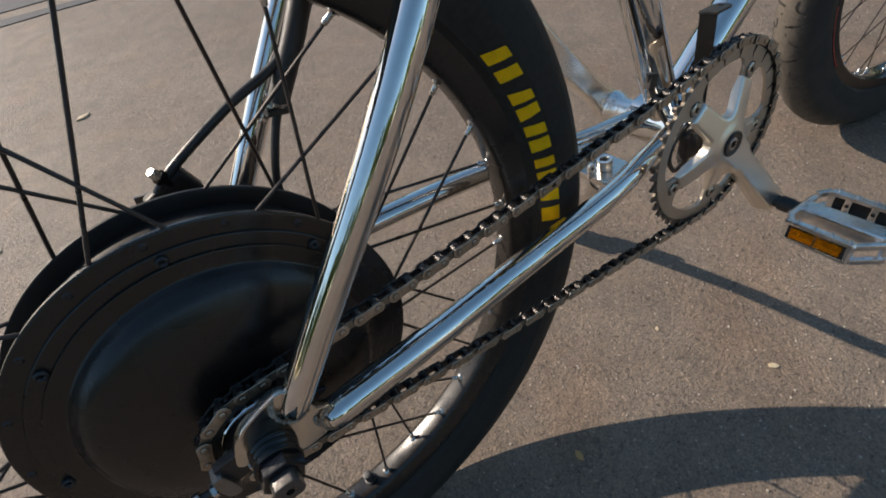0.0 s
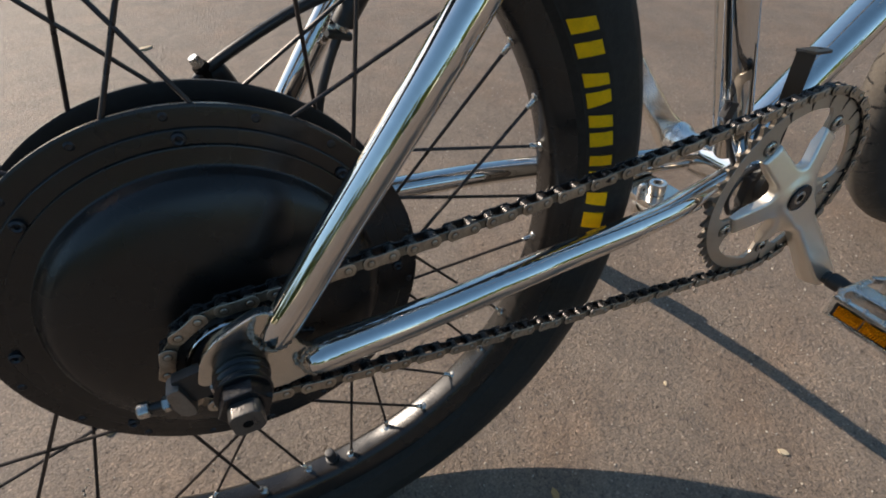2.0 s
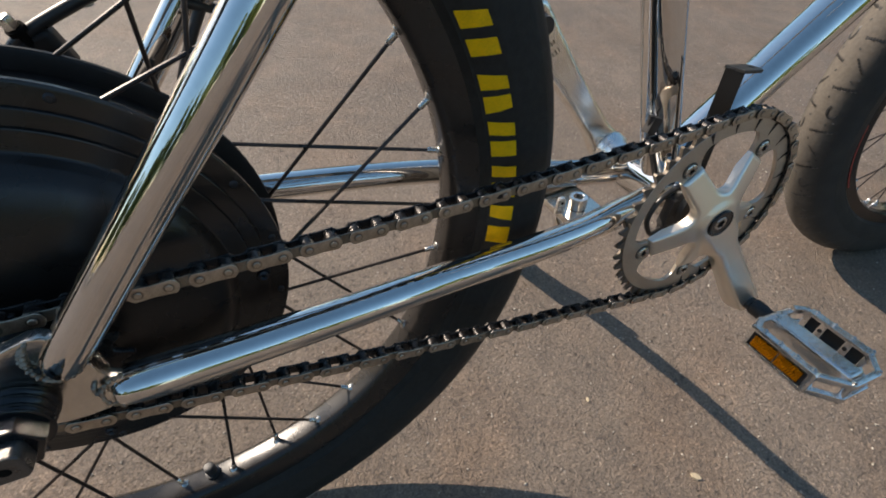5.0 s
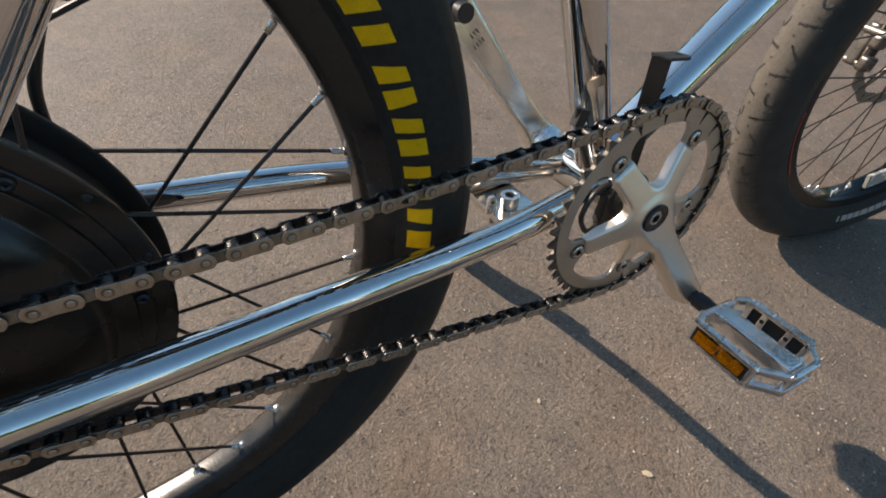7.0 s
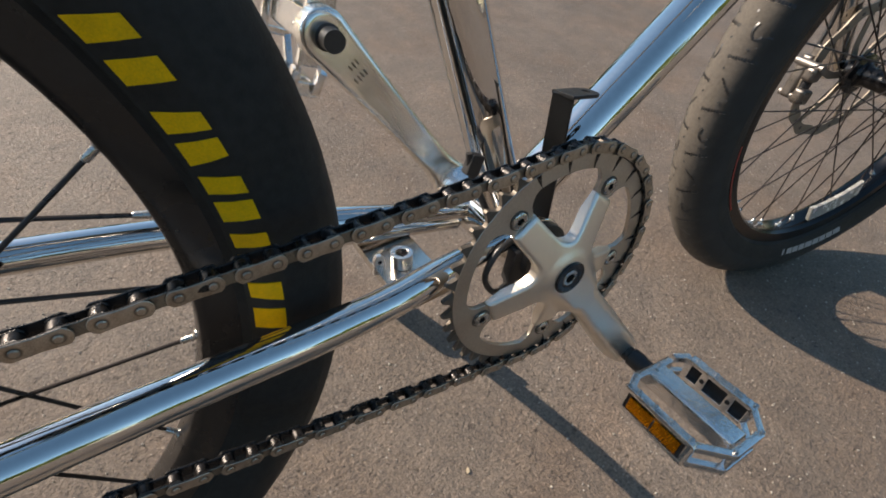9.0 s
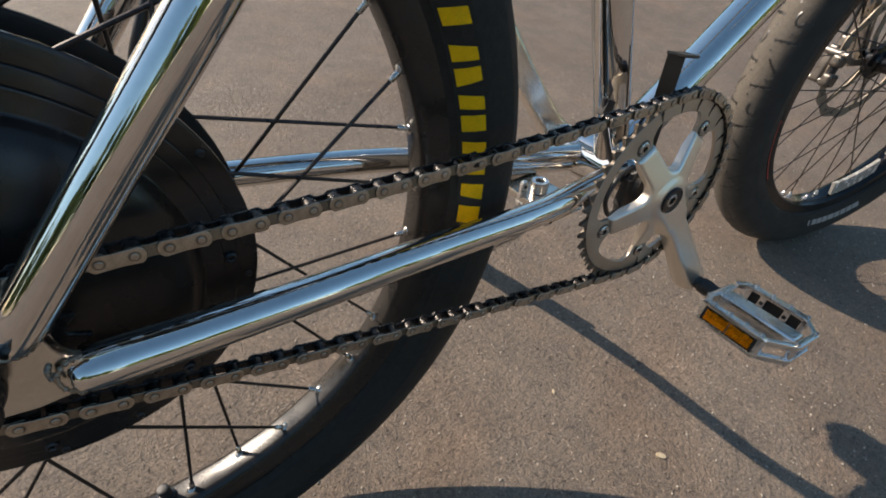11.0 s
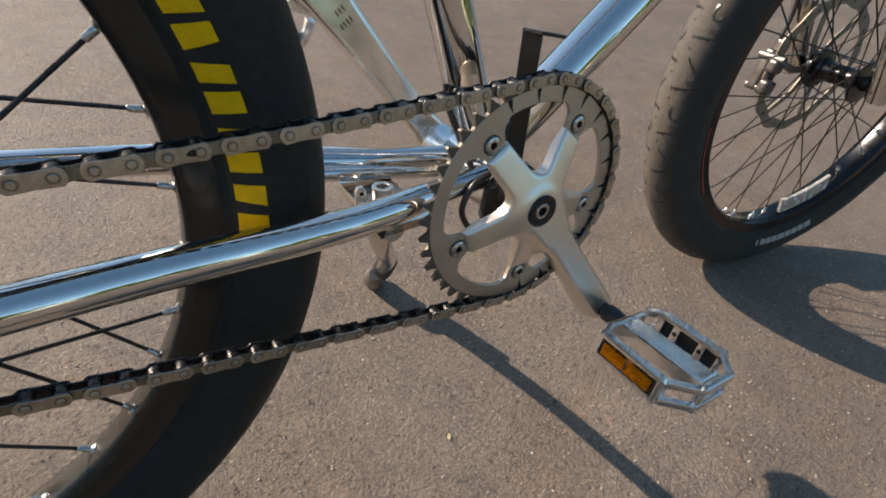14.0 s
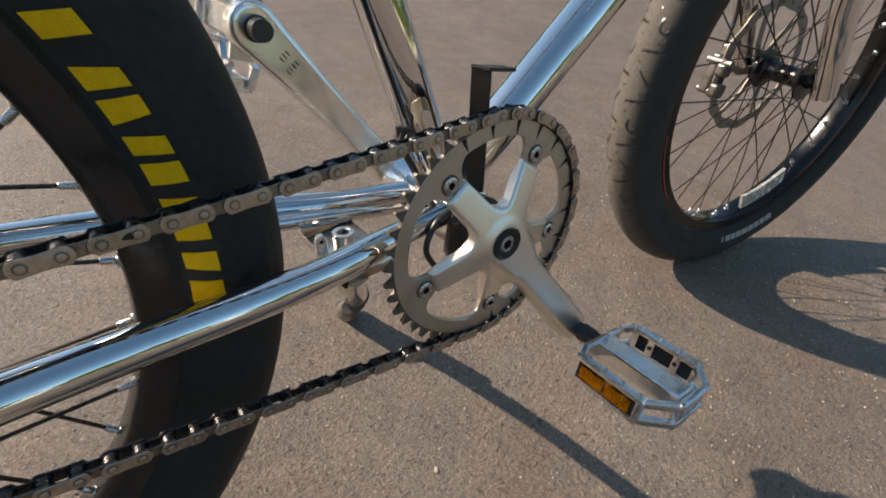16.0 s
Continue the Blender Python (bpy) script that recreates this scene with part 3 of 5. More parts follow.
for pts in ([(0.0250, -0.0868, 0.3712), (0.0225, -0.0875, 0.3668), (0.0208, -0.0880, 0.3610), (0.0215, -0.0890, 0.3560), (0.0255, -0.0905, 0.3515), (0.0310, -0.0905, 0.3500), (0.0370, -0.0895, 0.3520)],
            [(0.0228, -0.0870, 0.3690), (0.0205, -0.0874, 0.3650), (0.0198, -0.0876, 0.3600)],
            [(0.0475, -0.0870, 0.3392), (0.0415, -0.0885, 0.3385), (0.0372, -0.0895, 0.3340), (0.0378, -0.0905, 0.3275), (0.0425, -0.0885, 0.3200)],
            [(0.0365, -0.0870, 0.3390), (0.0345, -0.0874, 0.3345), (0.0362, -0.0874, 0.3290)]):
    weld(pts)
shell_bm = bmesh.new()
lathe(shell_bm, [(0.017, -0.034), (0.0235, -0.034), (0.0247, -0.033), (0.0247, 0.033), (0.0235, 0.034), (0.017, 0.034)], 48, centre=BB)
part("bottom_bracket_shell", shell_bm, chrome, bicycle)
drop_outline = [(0.0300, 0.3715), (0.0255, 0.3722), (0.0150, 0.3690), (0.0035, 0.3640), (-0.0030, 0.3585), (-0.0078, 0.3515), (-0.0108, 0.3445), (-0.0116, 0.3410), (-0.0100, 0.3385), (-0.0050, 0.3365),
                (0.0010, 0.3300), (0.0060, 0.3235), (0.0130, 0.3192), (0.0260, 0.3178), (0.0400, 0.3195), (0.0500, 0.3222), (0.0520, 0.3290), (0.0480, 0.3345), (0.0430, 0.3385), (0.0400, 0.3440), (0.0392, 0.3500), (0.0405, 0.3555), (0.0390, 0.3640)]
for s in (-1, 1):
    bm = bmesh.new()
    plate(bm, drop_outline, 0.0795 * s, 0.0865 * s, bevel=0.0012)
    part("dropout", bm, chrome_dull, bicycle, "chromed steel dropout plate")

# axle hardware
A = Vector((0.0082, 0, 0.3372))


def bulge(r, y0, y1, swell, n=5):
    """A rounded rib between two depths."""
    return [(r + swell * math.sin(math.pi * k / n), y0 + (y1 - y0) * k / n) for k in range(n + 1)]


axle_bm = bmesh.new()
lathe(axle_bm, [(0.0, -0.0865)] + bulge(0.0132, -0.0865, -0.0895, 0.0009) + bulge(0.0126, -0.0898, -0.0935, 0.0010) + bulge(0.0121, -0.0938, -0.0980, 0.0010) + [(0.0, -0.0980)], 40, centre=A)
axle_washer = part("axle_washer", axle_bm, gloss_black, bicycle, "ribbed black rubber boot round the axle")
flange_bm = bmesh.new()
lathe(flange_bm, [(0.0, -0.0978), (0.0132, -0.0978), (0.0139, -0.0983), (0.0139, -0.0992), (0.0130, -0.0999), (0.0, -0.0999)], 40, centre=A)
part("nut_flange", flange_bm, gloss_black, bicycle, "round black flange under the axle nut")
nut_bm = bmesh.new()
plate(nut_bm, arc(A.x, A.z, 0.0129, 2, 302, 5), -0.1088, -0.0996, bevel=0.0013, segs=2)
part("axle_nut", nut_bm, gloss_black, bicycle, "black hexagon axle nut")
end_bm = bmesh.new()
plate(end_bm, arc(A.x, A.z, 0.0087, 31, 59, 3) + arc(A.x, A.z, 0.0087, 121, 149, 3) + arc(A.x, A.z, 0.0087, 211, 239, 3) + arc(A.x, A.z, 0.0087, 301, 329, 3), -0.1172, -0.1080, bevel=0.0013, segs=2)
part("axle_end", end_bm, axle_steel, bicycle, "dark grey steel axle end with flats")
# flat dark plug painted as the bore's shaded depth
hole_bm = bmesh.new()
lathe(hole_bm, [(0.0, -0.11755), (0.0019, -0.11755), (0.0024, -0.1173), (0.0024, -0.1150)], 16, centre=A)
part("axle_bore", hole_bm, deep_black, bicycle)
tens_bm = bmesh.new()
plate(tens_bm, [(-0.0268, 0.3320), (-0.0266, 0.3400), (-0.0256, 0.3438), (-0.0225, 0.3450), (-0.0196, 0.3444), (-0.0184, 0.3395), (-0.0172, 0.3290), (-0.0174, 0.3250), (-0.0190, 0.3228), (-0.0228, 0.3234), (-0.0254, 0.3262)], -0.0885, -0.0770, bevel=0.0016)
chain_tensioner = part("chain_tensioner", tens_bm, cast_grey, bicycle, "grey steel chain tensioner block")
bm = bmesh.new()
box(bm, (-0.0120, -0.0815, 0.3388), (0.0190, 0.0070, 0.0190), Matrix.Rotation(radians(-6), 3, "Y"), 0.0012)
part("tensioner_arm", bm, dark_steel, chain_tensioner, "dark oily tensioner arm")
bm = bmesh.new()
box(bm, (-0.0045, -0.0862, 0.3345), (0.0060, 0.0040, 0.0060), bevel=0.0008)
part("tensioner_eye", bm, bolt_steel, chain_tensioner)
for name, x0, x1, r0, material, label in (("tensioner_bolt", -0.0412, -0.0357, 0.0041, bolt_steel, "bright tensioner bolt head"), ("bolt_thread", -0.0360, -0.0260, 0.0023, dark_steel, ""), ("lock_nut", -0.0303, -0.0267, 0.0042, bolt_steel, "bright lock nut")):
    tb = bmesh.new()
    slope_z = lambda x: 0.3346 - 0.10 * (x + 0.0268)
    e = 0.0006
    tube(tb, [(x0, -0.0845, slope_z(x0)), (x0 + e, -0.0845, slope_z(x0 + e)), (x1 - e, -0.0845, slope_z(x1 - e)), (x1, -0.0845, slope_z(x1))], [r0 * 0.86, r0, r0, r0 * 0.86], 6 if name == "lock_nut" else 18)
    part(name, tb, material, chain_tensioner, label)


# drivetrain ------------------------------------------------------------------
PITCH = 0.0127
R_RING, R_COG = PITCH / (2 * math.sin(math.pi / 44)), PITCH / (2 * math.sin(math.pi / 18))
COG = Vector((0.0090, 0, 0.3315))
Y_RING, Y_COG = -0.0532, -0.0655


def gear(n, r, tip, root, phase):
    out = []
    h = tip - root
    for k in range(n):
        for f, g in ((-0.5, 0.0), (-0.37, 0.05), (-0.24, 0.40), (-0.08, 0.98), (0.05, 1.0), (0.21, 0.40), (0.36, 0.05)):
            a = phase + 2 * math.pi * (k + f) / n
            out.append(((root + h * g) * math.cos(a), (root + h * g) * math.sin(a)))
    return out


# the chain's line round both wheels
gap = BB - COG
dist, slope = math.hypot(gap.x, gap.z), math.atan2(gap.z, gap.x)
tilt_top = math.asin((R_RING - R_COG) / dist)
top_at, low_at = slope + math.pi / 2 + tilt_top, slope - math.pi / 2 - tilt_top


def on(c, r, a):
    return Vector((c.x + r * math.cos(a), 0, c.z + r * math.sin(a)))


loop = []
p0, p1 = on(COG, R_COG, top_at), on(BB, R_RING, top_at)
for k in range(60):
    t = k / 60
    loop.append(p0.lerp(p1, t) - Vector((0, 0, 0.0070 * 4 * t * (1 - t))))
sweep = (top_at - low_at) % (2 * math.pi)
for k in range(60):
    loop.append(on(BB, R_RING, top_at - sweep * k / 60))
p2, p3 = on(BB, R_RING, low_at), on(COG, R_COG, low_at)
for k in range(60):
    t = k / 60
    loop.append(p2.lerp(p3, t) - Vector((0, 0, 0.003 * 4 * t * (1 - t))))
rest = 2 * math.pi - sweep
for k in range(40):
    loop.append(on(COG, R_COG, low_at - rest * k / 40))
lengths = [0.0]
for a, b in zip(loop, loop[1:] + loop[:1]):
    lengths.append(lengths[-1] + (b - a).length)
LINKS = 2 * round(lengths[-1] / (1.0165 * PITCH) / 2)
STEP = lengths[-1] / LINKS


def along(s):
    s %= lengths[-1]
    for i in range(len(loop)):
        if lengths[i + 1] >= s:
            f = (s - lengths[i]) / (lengths[i + 1] - lengths[i])
            p = loop[i].lerp(loop[(i + 1) % len(loop)], f)
            w = min(1, max(0, (p.x - COG.x) / gap.x))
            return Vector((p.x, Y_COG + (Y_RING - Y_COG) * w, p.z))
    return loop[0]


pins = [along(i * STEP + 0.0024) for i in range(LINKS)]
ring_pins = [p for p in pins if p.x > BB.x + 0.06]
ring_phase = math.atan2(ring_pins[0].z - BB.z, ring_pins[0].x - BB.x) + math.pi / 44
cog_pins = [p for p in pins if p.x < COG.x - 0.015]
cog_phase = math.atan2(cog_pins[0].z - COG.z, cog_pins[0].x - COG.x) + math.pi / 18


def link_plate(bm, y0, y1, r, waist):
    half = PITCH / 2
    out = arc(half, 0, r, -62, 62, 6) + [(0, waist)] + arc(-half, 0, r, 118, 242, 6) + [(0, -waist)]
    plate(bm, out, y0, y1, bevel=0.0003, segs=1)


outer_bm, inner_bm = bmesh.new(), bmesh.new()
for s in (-1, 1):
    link_plate(outer_bm, 0.0036 * s, 0.0049 * s, 0.0047, 0.0036)
    link_plate(inner_bm, 0.0022 * s, 0.0033 * s, 0.0043, 0.0031)
for e in (-PITCH / 2, PITCH / 2):
    lathe(outer_bm, [(0.0, -0.0056), (0.0014, -0.0056), (0.0019, -0.0051), (0.0019, 0.0051), (0.0014, 0.0056), (0.0, 0.0056)], 10, centre=(e, 0, 0))
outer_link, inner_link = finish("outer_link", outer_bm, chain_metal), finish("inner_link", inner_bm, chain_inner)
for mesh, face_y in ((outer_link, -0.0045), (inner_link, -0.0031)):
    mesh.materials.append(chain_oily)
    for f in mesh.polygons:
        f.material_index = 0 if f.center.y < face_y else 1
slot_bm = bmesh.new()
plate(slot_bm, [(0.0002, 0.0), (0.0022, 0.0016), (0.0042, 0.0021), (0.0050, 0.0006), (0.0042, -0.0012), (0.0022, -0.0010)], -0.00515, -0.0049)
slot = finish("clip_slot", slot_bm, chain_oily)
rollers = bmesh.new()
for p in pins:
    lathe(rollers, [(0.0038, -0.0022), (0.0039, -0.0018), (0.0039, 0.0018), (0.0038, 0.0022)], 12, centre=p)
chain = part("chain", rollers, chain_oily, bicycle, "worn steel roller chain with oily rollers")
for i, (a, b) in enumerate(zip(pins, pins[1:] + pins[:1])):
    d = (b - a).normalized()
    side = Vector((0, 1, 0))
    up = d.cross(side).normalized()
    side = up.cross(d)
    m = Matrix((d, side, up)).transposed().to_4x4()
    m.translation = (a + b) / 2
    link = part("inner_link" if i % 2 else "outer_link", inner_link if i % 2 else outer_link, None, chain)
    link.matrix_basis = m
    if i == 18:
        tagged(link, "joining link with a dark clip slot")
        part("clip_slot", slot, None, chain).matrix_basis = m

cog_bm = bmesh.new()
plate(cog_bm, gear(18, R_COG, R_COG + 0.0034, R_COG - 0.0040, cog_phase), -0.0014, 0.0014, bevel=0.0004, segs=1)
freewheel = part("freewheel", cog_bm, chain_oily, bicycle, "single-speed steel freewheel, dark with oil")
freewheel.matrix_basis = Matrix.Translation((COG.x, Y_COG, COG.z))
fb_bm = bmesh.new()
lathe(fb_bm, [(0.0, -0.0045), (0.0165, -0.0045), (0.0180, -0.0035), (0.0240, -0.0030), (0.0250, -0.0022), (0.0250, 0.016), (0.0, 0.016)], 48)
part("freewheel_body", fb_bm, black_bolt, freewheel)
lip_bm = bmesh.new()
lathe(lip_bm, [(0.0252, -0.0016), (0.0256, -0.0046), (0.0274, -0.0050), (0.0284, -0.0038), (0.0286, -0.0012)], 64)
part("lip", lip_bm, chrome, freewheel, "bright turned lip")

# cranks
ring_in = []
for k in range(360):
    a = radians(k)
    d = min((abs((k - (57 + 72 * j) + 180) % 360 - 180), j) for j in range(5))[0]
    r = 0.0738
    w = 0.065 * math.sin(radians(d))
    if w < 0.0112:
        r = 0.065 * math.cos(radians(d)) - math.sqrt(0.0112 ** 2 - w * w)
        r = max(r, 0.0540)
    elif w < 0.0200:
        r = 0.0738 - 0.0085 * (1 - (w - 0.0112) / 0.0088) ** 2
    ring_in.append((r * math.cos(a), r * math.sin(a)))
chainring_bm = bmesh.new()
plate(chainring_bm, arc(0, 0, R_RING - 0.0042, 0, 358, 179), -0.0018, 0.0018, holes=[ring_in], bevel=0.0004, segs=1)
tooth_bm = bmesh.new()
plate(tooth_bm, gear(44, R_RING, R_RING + 0.0032, R_RING - 0.0042, ring_phase), -0.0015, 0.0015, holes=[arc(0, 0, R_RING - 0.0060, 0, 357, 119)])


def oval(width, thick, n=24, power=3.0):
    pts = []
    for k in range(n):
        a = 2 * math.pi * k / n
        c, s = math.cos(a), math.sin(a)
        pts.append((math.copysign(abs(c) ** (2 / power), c) * width / 2, math.copysign(abs(s) ** (2 / power), s) * thick / 2))
    return pts


def step(a, b, x):
    x = min(1.0, max(0.0, (x - a) / (b - a)))
    return x * x * (3 - 2 * x)


def blend(a, b, k):
    """The smaller of two distances, with a fillet of about k."""
    h = max(k - abs(a - b), 0.0) / k
    return min(a, b) - h * h * k / 4


def forged_distance(x, z):
    """How far a point of the crank's face lies outside its outline (inside: minus)."""
    d = math.hypot(x, z) - 0.0190
    for j in range(5):
        c, s = math.cos(radians(57 + 72 * j)), math.sin(radians(57 + 72 * j))
        u, v = x * c + z * s, abs(z * c - x * s)
        if u > 0:
            d = blend(d, max(v - (0.0116 - 0.040 * max(0, u - 0.015)), u - 0.0575), 0.013)
    c, s = math.cos(radians(CRANK_TURN)), math.sin(radians(CRANK_TURN))
    u, v = x * c + z * s, abs(z * c - x * s)
    if u > 0:
        arm = v - (0.0128 + 0.0034 * step(0.03, 0.165, u)) if u < 0.165 else math.hypot(u - 0.165, v) - 0.0162
        d = blend(d, arm, 0.013)
    return d


def forged_face(x, z, d):
    """Outer and inner depth of the crank at a point."""
    r = math.hypot(x, z)
    c, s = math.cos(radians(CRANK_TURN)), math.sin(radians(CRANK_TURN))
    u, v = x * c + z * s, z * c - x * s
    along_arm = math.hypot(u - min(0.165, max(0.0, u)), v)
    w = 1 - step(0.011, 0.022, along_arm)
    spider = 0.0695 - 0.0118 * min(1.0, max(0.0, (r - 0.012) / 0.0455))
    arm = 0.0702 + 0.0085 * max(0.0, u) / 0.165
    top = spider + (arm - spider) * w
    back = max(0.0525, spider - 0.0085)
    inner = back + (arm - 0.0135 - back) * w * step(0.03, 0.06, u)
    edge = 0.0024 + 0.0055 * w * step(0.02, 0.05, u)
    q = min(1.0, max(0.0, -d / edge))
    return top - 0.75 * edge * (1 - math.sqrt(1 - (1 - q) ** 2)), inner


def left_distance(x, z):
    """The left arm's outline: round at the axle, drawn in, then widening to the pedal's eye."""
    c, s = math.cos(radians(CRANK_TURN + 180)), math.sin(radians(CRANK_TURN + 180))
    u, v = x * c + z * s, abs(z * c - x * s)
    if u < 0:
        return math.hypot(u, v) - 0.0168
    if u > 0.165:
        return math.hypot(u - 0.165, v) - 0.0168
    return v - (0.0122 + 0.0046 * max(0.0, (u - 0.06) / 0.105) ** 1.6 + 0.0046 * (1 - step(0.0, 0.034, u)))


def left_face(x, z, d):
    c, s = math.cos(radians(CRANK_TURN + 180)), math.sin(radians(CRANK_TURN + 180))
    u, v = x * c + z * s, z * c - x * s
    near = 0.0675 + 0.0125 * min(1, max(0, u) / 0.165) ** 0.85
    q = min(1.0, max(0.0, -d / 0.0048))
    return -(near + 0.0036 * (1 - math.sqrt(1 - (1 - q) ** 2))), -(near + 0.0135)


def forged(bm, distance, surface_at, low, high, cell=0.0014):
    """A solid between an outer and an inner face, cut to an outline in the x-z plane round the crank's axle."""
    n, m = int((high[0] - low[0]) / cell) + 1, int((high[1] - low[1]) / cell) + 1
    at = {(i, j): (low[0] + i * cell, low[1] + j * cell) for i in range(n + 1) for j in range(m + 1)}
    dist = {k: distance(*p) for k, p in at.items() if math.hypot(*p) < 0.19}
    front, back = {}, {}

    def corner(k):
        if k not in front:
            x, z = at[k]
            d = dist[k]
            for _ in range(4):
                if d <= 1e-5:
                    break
                e = 0.0002
                gx, gz = (distance(x + e, z) - d) / e, (distance(x, z + e) - d) / e
                g = max(0.2, gx * gx + gz * gz)
                x, z = x - gx * d / g, z - gz * d / g
                d = distance(x, z)
            top, inner = surface_at(x, z, d)
            front[k] = bm.verts.new((BB.x + x, -top, BB.z + z))
            back[k] = bm.verts.new((BB.x + x, -inner, BB.z + z))
        return k
    edges = collections.Counter()
    quads = []
    for i in range(n):
        for j in range(m):
            ks = [(i, j), (i + 1, j), (i + 1, j + 1), (i, j + 1)]
            if all(k in dist for k in ks) and any(dist[k] < 0 for k in ks):
                quads.append([corner(k) for k in ks])
    for ks in quads:
        bm.faces.new([front[k] for k in ks])
        bm.faces.new([back[k] for k in reversed(ks)])
        for p, q in zip(ks, ks[1:] + ks[:1]):
            edges[(p, q)] += 1
    for (p, q) in list(edges):
        if (q, p) not in edges:
            bm.faces.new((front[q], front[p], back[p], back[q]))


arm_bm = bmesh.new()
forged(arm_bm, forged_distance, forged_face, (-0.066, -0.152), (0.122, 0.066))
crankset = part("crankset", arm_bm, satin, bicycle, "forged satin aluminium crank with a five-arm spider")
chainring = part("chainring", chainring_bm, ring_metal, crankset, "machined grey chainring with pointed teeth")
chainring.matrix_basis = Matrix.Translation((BB.x, Y_RING, BB.z))
teeth = part("tooth_ring", tooth_bm, worn_teeth, crankset, "dark worn chainring teeth")
teeth.matrix_basis = chainring.matrix_basis
cb_bm = bmesh.new()
lathe(cb_bm, [(0.0, -0.0555), (0.0024, -0.0555), (0.0026, -0.0568), (0.0046, -0.0570), (0.0058, -0.0562), (0.0058, -0.0535)], 18, centre=(0.065, 0, 0))
ring_bolt = finish("chainring_bolt", cb_bm, bolt_steel)
for j in range(5):
    part("chainring_bolt", ring_bolt, None, crankset).matrix_basis = Matrix.Translation(BB) @ about_y(57 + 72 * j)
# black discs fill the bolt hollows in place of their shade
sock_bm = bmesh.new()
lathe(sock_bm, [(0.0, -0.0561), (0.0027, -0.0561), (0.0027, -0.0550)], 12, centre=(0.065, 0, 0))
bolt_hollow = finish("bolt_hollow", sock_bm, deep_black)
for j in range(5):
    part("bolt_hollow", bolt_hollow, None, crankset).matrix_basis = Matrix.Translation(BB) @ about_y(57 + 72 * j)
seat_bm = bmesh.new()
lathe(seat_bm, [(0.0056, -0.0553), (0.0068, -0.0556), (0.0072, -0.0550)], 24, centre=(0.065, 0, 0))
bolt_seat = finish("bolt_seat", seat_bm, worn_teeth)
for j in range(5):
    part("bolt_seat", bolt_seat, None, crankset).matrix_basis = Matrix.Translation(BB) @ about_y(57 + 72 * j)
bolt_bm = bmesh.new()
lathe(bolt_bm, [(0.0, -0.0690), (0.0058, -0.0690), (0.0062, -0.0712), (0.0076, -0.0718), (0.0112, -0.0716), (0.0120, -0.0722), (0.0126, -0.0716), (0.0127, -0.0680)], 40, centre=BB)
part("crank_bolt_cap", bolt_bm, gloss_black, crankset, "black ring round the crank bolt")
head_bm = bmesh.new()
plate(head_bm, arc(BB.x, BB.z, 0.0062, 0, 345, 23), -0.0716, -0.0690, holes=[arc(BB.x, BB.z, 0.0038, 10, 310, 5)], bevel=0.0004, segs=1)
part("crank_bolt", head_bm, bolt_steel, crankset, "crank bolt with a hexagon socket")
# black hexagon plug, the socket's shade as colour
socket_bm = bmesh.new()
plate(socket_bm, arc(BB.x, BB.z, 0.0037, 10, 310, 5), -0.0718, -0.0700)
part("bolt_socket", socket_bm, deep_black, crankset)
left_bm = bmesh.new()
forged(left_bm, left_distance, left_face, (-0.122, -0.030), (0.030, 0.152), 0.0011)
left_crank = part("left_crank", left_bm, brushed, crankset, "polished aluminium left crank arm")
eye = BB + Vector((math.cos(radians(CRANK_TURN + 180)), 0, math.sin(radians(CRANK_TURN + 180)))) * 0.165
# dark disc painted as the eye's shaded opening
eye_bm = bmesh.new()
disc_y(eye_bm, eye.x, 0.0785, 0.0860, eye.z, 0.0075, 24, 0.0006)
part("pedal_eye", eye_bm, black_plastic, crankset, "dark threaded pedal eye")
boss_bm = bmesh.new()
lathe(boss_bm, [(0.0100, 0.0340), (0.0130, 0.0345), (0.0135, 0.0560), (0.0170, 0.0610), (0.0185, 0.0690)], 40, centre=BB)
part("axle_boss", boss_bm, polished, crankset)
away = Vector((math.cos(radians(CRANK_TURN + 180)), 0, math.sin(radians(CRANK_TURN + 180))))
across = Vector((-away.z, 0, away.x))
for along_at, widths in ((0.140, (-0.004, -0.001, 0.002)), (0.131, (-0.004, -0.001, 0.002, 0.005))):
    for w in widths:
        bm = bmesh.new()
        c = BB + away * along_at + across * w
        box(bm, (c.x, 0.0674 + 0.0125 * (along_at / 0.165) ** 0.85, c.z), (0.0042, 0.0006, 0.0010), Matrix.Rotation(-radians(CRANK_TURN + 180), 3, "Y"))
        part("stamped_mark", bm, worn_teeth, crankset)


# pedals
FLIP = {-1: Matrix(((0, 1, 0, 0), (-1, 0, 0, 0), (0, 0, 1, 0), (0, 0, 0, 1))), 1: Matrix(((0, 1, 0, 0), (1, 0, 0, 0), (0, 0, 1, 0), (0, 0, 0, 1)))}


def bar(bm, a, b, w, h):
    """A bevelled square bar between two points, h high."""
    a, b = Vector(a), Vector(b)
    d = b - a
    box(bm, (a + b) / 2, (d.length, w, h), Matrix.Rotation(math.atan2(d.y, d.x), 3, "Z"), 0.0012)


